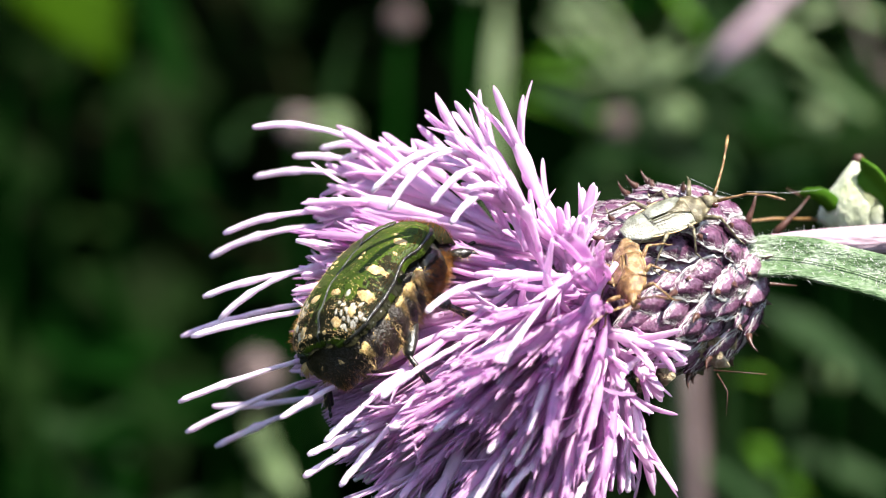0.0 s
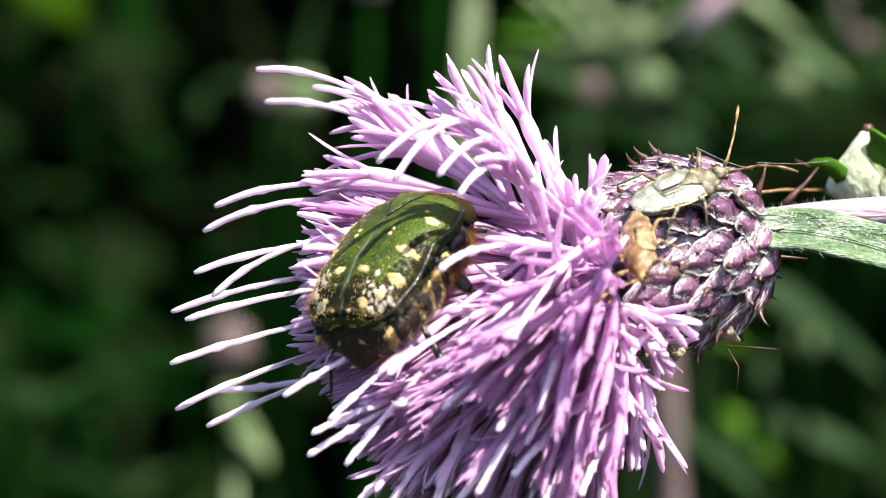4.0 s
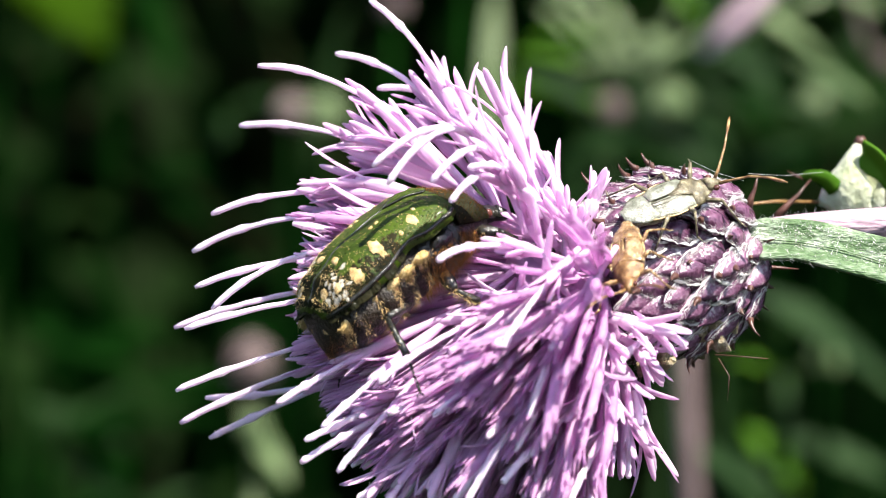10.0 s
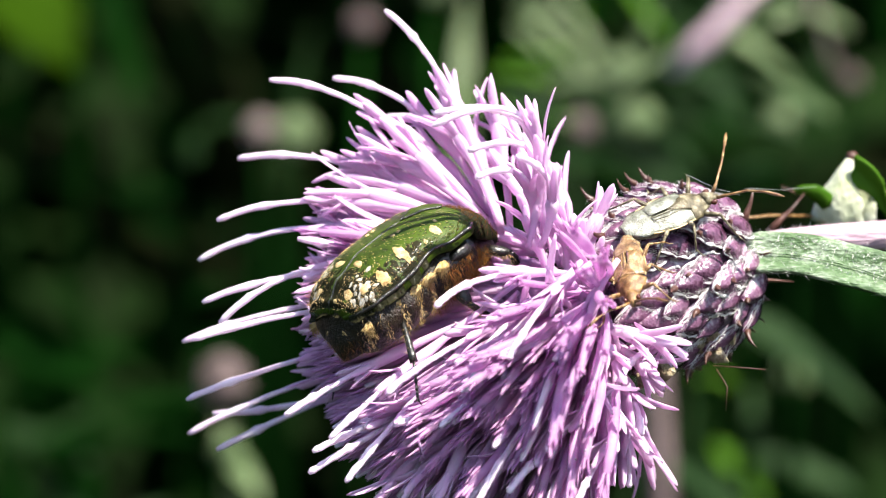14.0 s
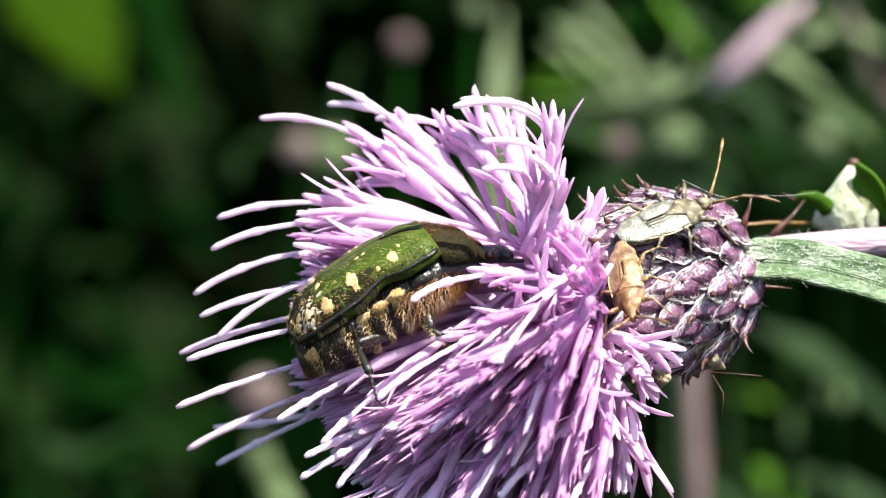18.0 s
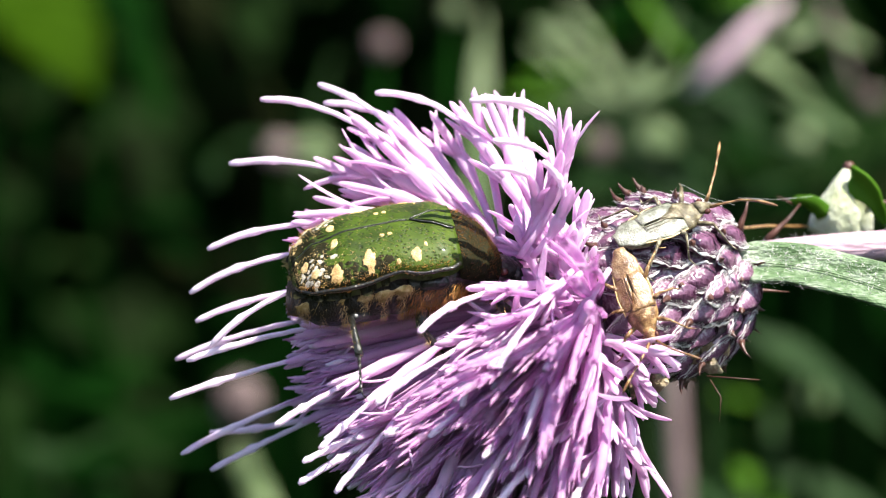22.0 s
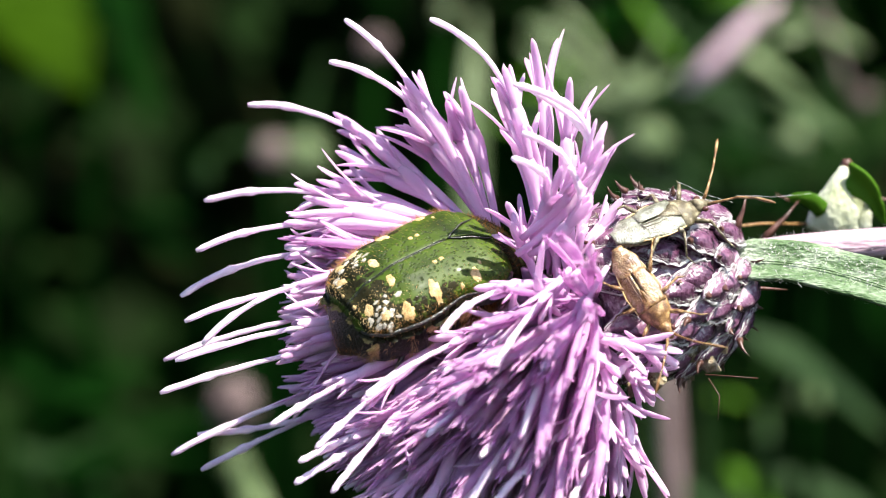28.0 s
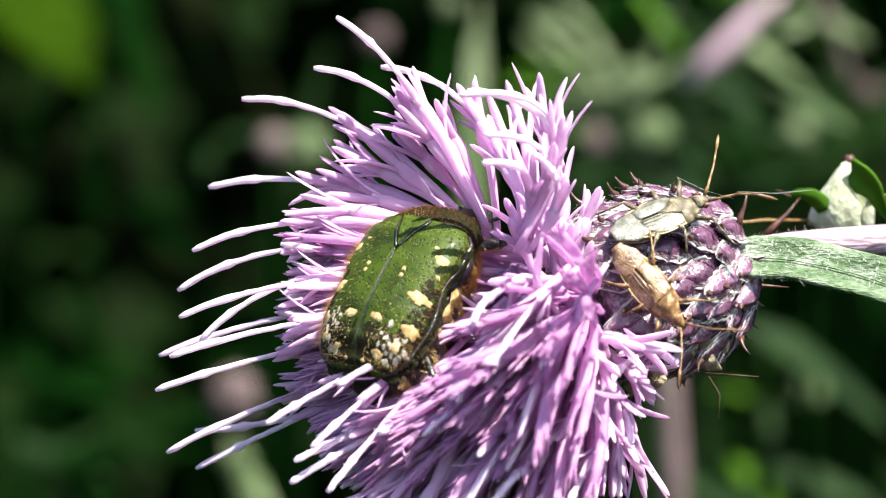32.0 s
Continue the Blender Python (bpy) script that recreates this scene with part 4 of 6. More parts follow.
# white fuzz on the leaf and the stem
fuzz = Shape()
rng = random.Random(77)
for _ in range(1400):
    p = rng.choice(leaf_line) + Vector((rng.uniform(-0.4, 0.4), rng.uniform(-1.0, 0.2), rng.uniform(-1.2, 1.2)))
    fuzz.hair(p, Vector((rng.uniform(-0.5, 0.5), -0.4, rng.uniform(-0.5, 0.6))) * rng.uniform(0.4, 0.9), 0.012)
for _ in range(900):
    i = rng.randrange(0, 18)
    p = stem_line[i].lerp(stem_line[i + 1], rng.random())
    a = rng.uniform(0, 6.28)
    d = Vector((rng.uniform(-0.3, 0.3), math.cos(a), math.sin(a)))
    fuzz.hair(p + d * 0.9, d * rng.uniform(0.2, 0.5), 0.010)
tagged(part("fuzz", fuzz.mesh("fuzz", M_WEB, False), flower, "fine white hairs"), kind="stuff")
# small leafy bud on the stem behind: a pale folded scale, green wings, a brown tip
BUD = (  # name, from, over, to, width, material, label
    ("bud_leaf", (24.3, 8.6, 0.8), (24.2, 7.4, 3.0), (25.3, 9.0, 5.1), 1.75, M_BUD, "pale cream-green scale leaf of a side bud"),
    ("bud_leaf", (25.6, 9.4, 0.9), (25.9, 8.4, 2.6), (25.5, 9.2, 4.9), 1.2, M_BUD, "pale cream-green scale leaf of a side bud"),
    ("bud_leaf", (23.9, 8.4, 2.2), (22.8, 7.8, 3.5), (21.7, 8.8, 3.0), 0.55, M_BACK_BRIGHT, "green tip of a side bud"),
    ("bud_leaf", (25.4, 8.2, 4.5), (26.6, 7.4, 4.0), (27.7, 8.6, 1.3), 0.95, M_BACK_BRIGHT, "bright green leaf of a side bud"),
)
for k, (nm, p, q, r, w, mat, lab) in enumerate(BUD):
    line = bezier(Vector(p), Vector(q), Vector(r), 12)
    part(nm, blade(line, lambda u, w=w: w * ramp(u, (0, 0.9), (0.35, 0.85), (0.75, 0.4), (1, 0.06)), 0.2, 0.5, (1, -0.4, 0) if k < 2 else (0.3, -0.5, 1), 0.12, k).mesh(nm, mat), flower, lab)
part("bud_tip", Shape().ball((25.4, 9.0, 5.2), 0.38, 0.32, 0.36, 12, 8, 0.4, 4).mesh("bud_tip", M_SPINE), flower, "withered brown tip of a side bud")
for p, q, r in (((20.0, 6.6, 0.5), (22.2, 7.2, 2.9), 0.30), ((17.9, 2.2, 1.0), (18.5, 2.2, 3.1), 0.30), ((21.9, 8.6, 2.9), (20.9, 8.4, 3.4), 0.10), ((26.6, 8.6, 3.0), (28.4, 8.6, 3.1), 0.2)):
    p, q = Vector(p), Vector(q)
    part("spine", Shape().tube([p, p.lerp(q, 0.3), p.lerp(q, 0.6) + Vector((0.05, 0, -0.05)), q], [r, r * 0.62, r * 0.36, 0.03], 7).mesh("spine", M_SPINE), flower, "dark red spine")
part("thin_stalk", Shape().tube([(17.3, 4.6, 1.2), (20.0, 7.0, 1.5), (22.9, 9.0, 1.5)], [0.09, 0.10, 0.09], 7).mesh("thin_stalk", M_BUG_BROWN), flower, "thin orange-brown stalk")
# bristles at the foot of the head
rng = random.Random(5)
for k in range(7):
    ph = rng.uniform(0, 6.28)
    p = foot + AXIS * rng.uniform(0.2, 1.6) + (side_a * math.cos(ph) + side_b * math.sin(ph)) * rng.uniform(1.6, 3.0)
    d = (side_a * math.cos(ph) + side_b * math.sin(ph)) * 1.0 + BACK * rng.uniform(0.2, 1.0)
    part("spine", Shape().tube([p, p + d * 0.9, p + d * 2.2 + Vector((0, 0, 0.3))], [0.22, 0.14, 0.02], 6).mesh("spine", M_SPINE), flower)
# withered bracts under the head
for k in range(30):
    p = MOUTH + BACK * rng.uniform(3.5, 9.0) + Vector((rng.uniform(-0.5, 0.5), rng.uniform(-4.4, -0.5), -4.5 + rng.uniform(-0.7, 0.7)))
    q = p + Vector((rng.uniform(-0.8, 1.4), rng.uniform(-0.8, 0.4), rng.uniform(-1.0, -0.2)))
    sh = Shape().tube([p, p.lerp(q, 0.5) + Vector((0, -0.2, 0.1)), q], [0.45, 0.62, 0.06], 6, 0.3, (0, 1, 0.4))
    part("withered_bract", sh.mesh("withered_bract", M_DRY), flower, "dry grey-brown bract")


# ---- flower chafer ----
def elytron_half(x):
    return ramp(x, (-4.85, 1.2), (-4.5, 2.3), (-3.6, 3.1), (-1.6, 3.5), (0.8, 3.38), (2.6, 3.6), (4.0, 3.5), (4.77, 2.95))


def elytron_top(x):
    return ramp(x, (-4.85, 0.35), (-4.4, 1.0), (-3.2, 1.75), (-1.2, 2.2), (1.4, 2.22), (3.4, 2.0), (4.77, 1.6))


def elytron_point(x, y):
    """A point of the wing cases' outer skin over (x, y)."""
    w = elytron_half(x)
    e = min(1.0, abs(y) / w)
    zm = ramp(x, (-4.85, -0.1), (-3, -0.05), (-1, 0.0), (1.2, 0.45), (2.4, 0.15), (4.77, 0.1))
    groove = -0.05 * math.exp(-(y / 0.10) ** 2) + 0.035 * math.exp(-((abs(y) - 1.25) / 0.16) ** 2) * ramp(x, (-3.8, 1), (0, 1), (2.5, 0))
    rim = 0.10 * math.exp(-((e - 0.965) / 0.02) ** 2)
    return Vector((x, y, zm + (elytron_top(x) - zm) * max(0.0, 1 - e ** 2.5) ** 0.42 + groove + rim))


def skin_patch(x0, y0, ax, ay, seed, lift=0.05, turn=0.0):
    """A raised patch with a ragged outline that lies on the wing case."""
    sh = Shape()
    n, rings = 28, 3
    pts = []
    for j in range(rings + 1):
        for i in range(n):
            w = 2 * math.pi * i / n
            k = (j + 0.01) / rings * (1 + 0.45 * noise.noise(Vector((math.cos(w) * 1.5, math.sin(w) * 1.5, seed * 3.7))) + 0.3 * noise.noise(Vector((math.cos(w) * 4, math.sin(w) * 4, seed * 5.1))))
            dx, dy = ax * k * math.cos(w), ay * k * math.sin(w)
            c, s = math.cos(turn), math.sin(turn)
            p = elytron_point(x0 + c * dx - s * dy, y0 + s * dx + c * dy)
            pts.append(p + Vector((0, 0.3 * lift * (1 if p.y > 0 else -1), lift if j < rings else -0.03)))
    sh.v = pts
    for j in range(rings):
        for i in range(n):
            q = (i + 1) % n
            sh.f.append((j * n + i, j * n + q, (j + 1) * n + q, (j + 1) * n + i))
    sh.f.append(tuple(range(n)))
    return sh


def leg_part(parent, name, joints, radii, mat, hairy=0, seed=0):
    """A leg: femur, tibia, tarsus with claws, each a part of its own under the leg; its origin is the hip."""
    hip = Vector(joints[0])
    j = [Vector(p) - hip for p in joints]
    rng = random.Random(seed)
    mid = j[0].lerp(j[1], 0.55)
    root = part(name, Shape().tube([j[0], j[0].lerp(j[1], 0.2), mid, j[0].lerp(j[1], 0.9), j[1]], [radii[0] * k for k in (0.75, 1.0, 1.05, 0.8, 0.6)], 9, 0.8).mesh(name, mat), parent)
    root.location = hip * MM
    part("tibia", Shape().tube([j[1], j[1].lerp(j[2], 0.3), j[1].lerp(j[2], 0.8), j[2]], [radii[1] * k for k in (0.8, 0.9, 1.15, 1.3)], 8).mesh("tibia", mat), root)
    sh = Shape()
    n = 5
    for i in range(n):
        a, b = j[2].lerp(j[3], i / n), j[2].lerp(j[3], (i + 1) / n)
        sh.tube([a, a.lerp(b, 0.75), b], [radii[2] * 0.7, radii[2] * 1.15, radii[2] * 0.6], 6)
    d = (j[3] - j[2]).normalized()
    s = d.orthogonal().normalized()
    for e in (-1, 1):
        sh.tube([j[3], j[3] + d * 0.25 + s * e * 0.28, j[3] + d * 0.35 + s * e * 0.62], [radii[2] * 0.6, radii[2] * 0.45, 0.02], 5)
    part("tarsus", sh.mesh("tarsus", mat), root)
    if hairy:
        hs = Shape()
        for _ in range(hairy):
            k = rng.uniform(0.1, 1.0)
            p = j[0].lerp(j[1], k) if rng.random() < 0.6 else j[1].lerp(j[2], k)
            dd = Vector((rng.uniform(-1, 0.2), rng.uniform(-1, 1), rng.uniform(-1, 0.5))).normalized()
            hs.hair(p + dd * radii[1] * 0.7, dd * rng.uniform(0.25, 0.6), 0.02)
        tagged(part("leg_setae", hs.mesh("leg_setae", M_HAIR_PALE, False), root), kind="stuff")
    return root


def bent(sh, at=4.6, z0=0.2, degrees=32):
    """The fore body hangs down from the wing cases' front edge."""
    out = []
    for p in sh.v:
        p = Vector(p)
        k = ramp(p.x, (at - 0.3, 0.0), (at + 0.5, 1.0))
        a = radians(degrees) * k
        d = p - Vector((at, 0, z0))
        out.append(Vector((at + d.x * math.cos(a) + d.z * math.sin(a), p.y, z0 - d.x * math.sin(a) + d.z * math.cos(a))))
    sh.v = out
    return sh


beetle = tagged(new("flower_chafer"), "olive-green flower chafer beetle with cream spots feeding head-down", "beetle")
for side_sign, nm in ((-1, "elytron"), (1, "elytron")):
    def skin(u, v, s=side_sign):
        x = 4.77 - 9.62 * u
        return elytron_point(x, s * (0.012 + v * (elytron_half(x) - 0.012)))
    part(nm, Shape().sheet(skin, 44, 26, -0.12 * side_sign).mesh(nm, M_ELYTRA), beetle, "olive-green wing case, black along its edge")
# dark margin and apex mottling, cream spots
for s in (-1, 1):
    rim = [elytron_point(x, s * elytron_half(x) * 0.985) + Vector((0, s * 0.03, -0.03)) for x in [4.6 - 9.3 * i / 40 for i in range(41)]]
    part("margin", Shape().tube(rim, [0.06 + 0.08 * ramp(i / 40, (0, 1), (0.3, 0.4), (0.7, 1.0), (1, 0.5)) for i in range(41)], 7).mesh("margin", M_BLACK), beetle, "glossy black raised margin")
    sut = [elytron_point(x, s * 0.05) + Vector((0, 0, 0.012)) for x in [2.2 - 6.9 * i / 30 for i in range(31)]]
    part("suture", Shape().tube(sut, 0.03, 5).mesh("suture", M_BLACK), beetle)
    for k, (x, y, ax, ay, tn) in enumerate(((2.30, 2.85, 0.34, 0.36, 0.2), (1.18, 3.05, 0.13, 0.13, 0), (1.05, 1.18, 0.15, 0.15, 0), (0.6, 1.2, 0.15, 0.15, 0),
                                            (-0.38, 2.66, 0.38, 0.52, 0.15), (-2.36, 2.80, 0.42, 0.42, 0.3), (-2.15, 0.84, 0.26, 0.42, 0.25),
                                            (-4.0, 1.4, 0.26, 0.42, 0.3), (-3.5, 2.35, 0.3, 0.3, 0), (2.9, 2.3, 0.10, 0.16, 0), (-4.45, 0.55, 0.10, 0.2, 0))):
        part("spot", skin_patch(x, s * y, ax, ay, k + (5 if s > 0 else 0), turn=s * tn).mesh("spot", M_CREAM), beetle, "matt cream spot")
    rng = random.Random(31 + s)
    specks = Shape()
    for _ in range(380):
        x = rng.choice((rng.uniform(-4.7, -3.0), rng.uniform(-4.7, -2.6), rng.uniform(-4.7, -2.2), rng.uniform(-4.6, -1.0)))
        y = s * elytron_half(x) * math.sqrt(rng.uniform(0.03, 0.97))
        p = elytron_point(x, y)
        r = rng.uniform(0.008, 0.03)
        specks.ball(p + Vector((0, 0, 0.01)), r * 1.3, r, 0.03, 6, 4)
    tagged(part("pale_specks", specks.mesh("pale_specks", M_CREAM), beetle), kind="stuff")
    for k in range(114):
        x, e = (rng.uniform(-4.7, -2.7), rng.uniform(0.06, 0.98)) if k < 70 else (-4.2 + 0.11 * (k - 70) + rng.uniform(-0.15, 0.15), rng.uniform(0.74, 0.99))
        part("dark_blotch", skin_patch(x, s * elytron_half(x) * e, rng.uniform(0.15, 0.45) * (1.5 if k < 46 else 1.0), rng.uniform(0.12, 0.32) * (1.6 if k < 46 else 1.0), 40 + k, 0.014).mesh("dark_blotch", M_SHIELD), beetle)

# scutellum, pronotum, head
for s in (-1, 1):
    edge = [elytron_point(4.7 - 2.35 * i / 12, s * 0.97 * (1 - (i / 12) ** 1.4)) + Vector((0, 0, 0.07)) for i in range(13)]
    part("scutellum_rim", Shape().tube(edge, [0.07] * 12 + [0.03], 6).mesh("scutellum_rim", M_BLACK), beetle)
    rng = random.Random(61 + s)
    for k in range(28):
        x = rng.uniform(-4.3, -1.9)
        y = elytron_half(x) * rng.uniform(0.45, 0.97)
        part("pale_blotch", skin_patch(x, s * y, rng.uniform(0.08, 0.28), rng.uniform(0.05, 0.17), 90 + k, 0.03, rng.uniform(-0.6, 0.6)).mesh("pale_blotch", M_FROST), beetle, "whitish mottling")
part("scutellum", Shape().sheet(lambda u, v: elytron_point(4.77 - 2.3 * u, (v * 2 - 1) * 0.95 * (1 - u) + 0.001) + Vector((0, 0, 0.05)), 8, 8, 0.1).mesh("scutellum", M_ELYTRA), beetle, "smooth dark green scutellum")


def pronotum_point(u, v):
    x = 4.72 + 2.9 * u
    w = ramp(u, (0, 3.05), (0.45, 2.85), (1, 1.75))
    e = v * 2 - 1
    top = ramp(u, (0, 1.68), (0.5, 1.45), (1, 0.55))
    return Vector((x - 0.25 * (1 - e * e) * (1 - u) - 0.05, e * w, -0.45 + (top + 0.28) * max(0, 1 - abs(e) ** 2.6) ** 0.5))


part("pronotum", bent(Shape().sheet(pronotum_point, 16, 20, 0.15)).mesh("pronotum", M_SHIELD), beetle, "dark green shield with short brown hairs")
part("head", bent(Shape().ball((8.2, 0, -0.35), 1.15, 0.95, 0.55, 14, 10).tube([(8.7, -0.5, -0.3), (9.4, -0.45, -0.5)], [0.5, 0.35], 8).tube([(8.7, 0.5, -0.3), (9.4, 0.45, -0.5)], [0.5, 0.35], 8)).mesh("head", M_BLACK), beetle)
for s in (-1, 1):
    part("eye", bent(Shape().ball((8.0, s * 0.9, -0.25), 0.28, 0.22, 0.28, 10, 8)).mesh("eye", M_EYE), beetle)
    part("antenna", bent(Shape().tube([(8.6, s * 0.8, -0.5), (8.9, s * 1.3, -0.6), (9.2, s * 1.7, -0.5), (9.8, s * 1.9, -0.5)], [0.08, 0.07, 0.14, 0.10], 6)).mesh("antenna", M_BLACK), beetle)

# underside: thorax and ringed abdomen
part("thorax", bent(Shape().tube([(x, 0, -1.0) for x in (0.6, 1.4, 2.6, 4.0, 5.4, 6.8, 7.8)], [2.8, 3.1, 3.25, 3.15, 2.7, 2.1, 1.2], 22, 0.66, (0, 0, 1))).mesh("thorax", M_BLACK), beetle, "black thorax under rust-brown fur")
rows_x = [1.6 - 6.5 * i / 40 for i in range(41)]
part("abdomen", Shape().tube([(x, 0, -0.95 - 0.1 * i / 40) for i, x in enumerate(rows_x)],
                             [ramp(i / 40, (0, 3.15), (0.5, 3.3), (0.8, 3.0), (0.95, 2.2), (1.0, 1.5)) + 0.16 * abs(math.sin(math.pi * i / 8)) for i in range(41)], 26, 0.66, (0, 0, 1)).mesh("abdomen", M_BELLY), beetle, "black ringed abdomen with pale tufts")


def pygidium_point(u, v):
    a, e = u * math.pi * 0.5, v * 2 - 1
    w = ramp(u, (0, 2.35), (0.5, 2.1), (0.85, 1.3), (1.0, 0.5))
    return Vector((-4.55 - 0.62 * math.sin(a * 1.15) * (1 - 0.5 * e * e) - 0.05 + 0.55 * e * e, e * w, -0.05 - 2.45 * u))


part("pygidium", Shape().sheet(pygidium_point, 12, 16, 0.15).mesh("pygidium", M_BELLY), beetle, "black tail plate with four cream dots")
rng = random.Random(12)
for y, u, r in ((-0.75, 0.42, 0.25), (0.75, 0.42, 0.25), (-1.6, 0.45, 0.22), (1.6, 0.45, 0.22)):
    p = pygidium_point(u, 0.5 + y / (2 * 2.15))
    part("tail_spot", Shape().ball(p + Vector((-0.05, 0, 0)), 0.07, r, r * 1.3, 12, 8, 0.5, y).mesh("tail_spot", M_CREAM), beetle)
for s in (-1, 1):
    for k in range(6):
        x = 1.25 - 1.12 * k
        tuft = Shape()
        root = Vector((x, s * (3.36 - 0.035 * k * k), -0.34 - 0.08 * k))
        tuft.ball(root, 0.50, 0.13, 0.26, 16, 8, 0.7, k + s)
        for _ in range(120):
            at = root + Vector((rng.gauss(0, 0.24), s * rng.uniform(0.0, 0.12), rng.gauss(0, 0.16)))
            tuft.hair(at, Vector((rng.uniform(-0.6, 0.0), s * rng.uniform(-0.05, 0.2), rng.uniform(-0.9, -0.1))) * rng.uniform(0.6, 1.0), 0.02)
        part("pale_tuft", tuft.mesh("pale_tuft", M_TUFT), beetle, "cream tuft on a belly ring")
    part("shoulder_plate", Shape().ball((3.0, s * 3.0, -0.45), 0.85, 0.5, 0.45, 14, 10, 0.2, s).mesh("shoulder_plate", M_BLACK), beetle)

orange, straw = Shape(), Shape()
for _ in range(6500):
    s = rng.choice((-1, 1))
    x = rng.uniform(-4.9, 7.6)
    if x > 1.2:
        rr, zc = ramp(x, (1.2, 3.05), (2.6, 3.25), (5.4, 2.7), (7.8, 1.3)), -1.0
        fl = 0.66
    else:
        rr, zc = ramp(x, (-4.9, 1.6), (-4.2, 2.6), (-2, 3.3), (1.2, 3.2)), -1.0
        fl = 0.66
    if x < 0.9 and math.cos(2 * math.pi * (x - 1.1) / 1.12) < rng.uniform(-0.2, 0.9):
        continue
    a = rng.uniform(-1.45, 0.15)
    p = Vector((x, s * rr * math.cos(a), zc + rr * fl * math.sin(a)))
    d = Vector((rng.uniform(-0.9, -0.1), s * math.cos(a) * 0.8 + rng.uniform(-0.3, 0.3), math.sin(a) - rng.uniform(0, 0.5))).normalized()
    (orange if x > 1.0 + rng.uniform(-0.5, 0.5) else straw).hair(p, d * (rng.uniform(0.4, 0.95) if x > 1 else rng.uniform(0.25, 0.55)), 0.013)
for _ in range(900):
    u, v = rng.random(), rng.random()
    orange.hair(pygidium_point(u, v), Vector((-0.6, rng.uniform(-0.4, 0.4), -0.6)) * rng.uniform(0.25, 0.55), 0.018)
for _ in range(1100):
    u, v = rng.random(), rng.random()
    orange.hair(pronotum_point(u, v), Vector((rng.uniform(-0.5, 0.3), (v - 0.5) * 0.9, 0.6)) * rng.uniform(0.2, 0.45), 0.010)
bent(orange)
for _ in range(600):
    x = rng.uniform(-4.7, 4.5)
    y = rng.choice((-1, 1)) * elytron_half(x) * math.sqrt(rng.random()) * 0.97
    straw.hair(elytron_point(x, y), Vector((-0.6, 0.4 * y / 4, 0.5)) * rng.uniform(0.12, 0.38), 0.008)
fringe = Shape()
for _ in range(900):
    x, s = rng.uniform(-4.4, 4.6), rng.choice((-1, 1))
    fringe.hair(elytron_point(x, s * elytron_half(x) * rng.uniform(0.9, 0.995)), Vector((rng.uniform(-0.5, 0.2), s * 0.7, rng.uniform(0.1, 0.6))) * rng.uniform(0.3, 0.6), 0.010)
tagged(part("fringe", fringe.mesh("fringe", M_HAIR, False), beetle, "rust-brown fringe of the wing cases"), kind="stuff")
tagged(part("rust_setae", orange.mesh("rust_setae", M_HAIR, False), beetle, "rust-brown fur"), kind="stuff")
tagged(part("straw_setae", straw.mesh("straw_setae", M_HAIR_PALE, False), beetle, "straw-coloured bristles"), kind="stuff")

hind_leg = leg_part(beetle, "hind_leg", ((-0.2, -2.3, -2.3), (-2.3, -3.6, -2.7), (-2.3, -4.9, -5.0), (-2.5, -5.6, -7.0)), (0.42, 0.20, 0.10), M_BLACK, 70, 1)
leg_part(beetle, "hind_leg", ((-0.2, 2.3, -2.3), (-2.4, 3.6, -2.2), (-3.2, 4.5, -4.2), (-3.9, 5.0, -5.8)), (0.45, 0.24, 0.11), M_BLACK, 200, 2)
leg_part(beetle, "middle_leg", ((2.2, -2.4, -2.3), (1.9, -3.2, -3.2), (2.6, -3.4, -4.6), (3.2, -3.2, -5.6)), (0.40, 0.22, 0.10), M_BLACK, 200, 3)
leg_part(beetle, "middle_leg", ((2.2, 2.4, -2.3), (1.6, 4.0, -2.4), (2.4, 5.0, -3.6), (3.2, 5.5, -4.6)), (0.40, 0.22, 0.10), M_BLACK, 200, 4)
leg_part(beetle, "front_leg", ((5.6, -2.0, -1.9), (6.4, -2.7, -2.6), (7.0, -2.3, -3.8), (7.6, -1.7, -4.6)), (0.40, 0.28, 0.10), M_BLACK, 160, 5)
leg_part(beetle, "front_leg", ((5.6, 2.0, -1.9), (6.2, 3.4, -2.2), (7.4, 3.6, -3.2), (8.4, 3.4, -4.0)), (0.40, 0.28, 0.10), M_BLACK, 160, 6)


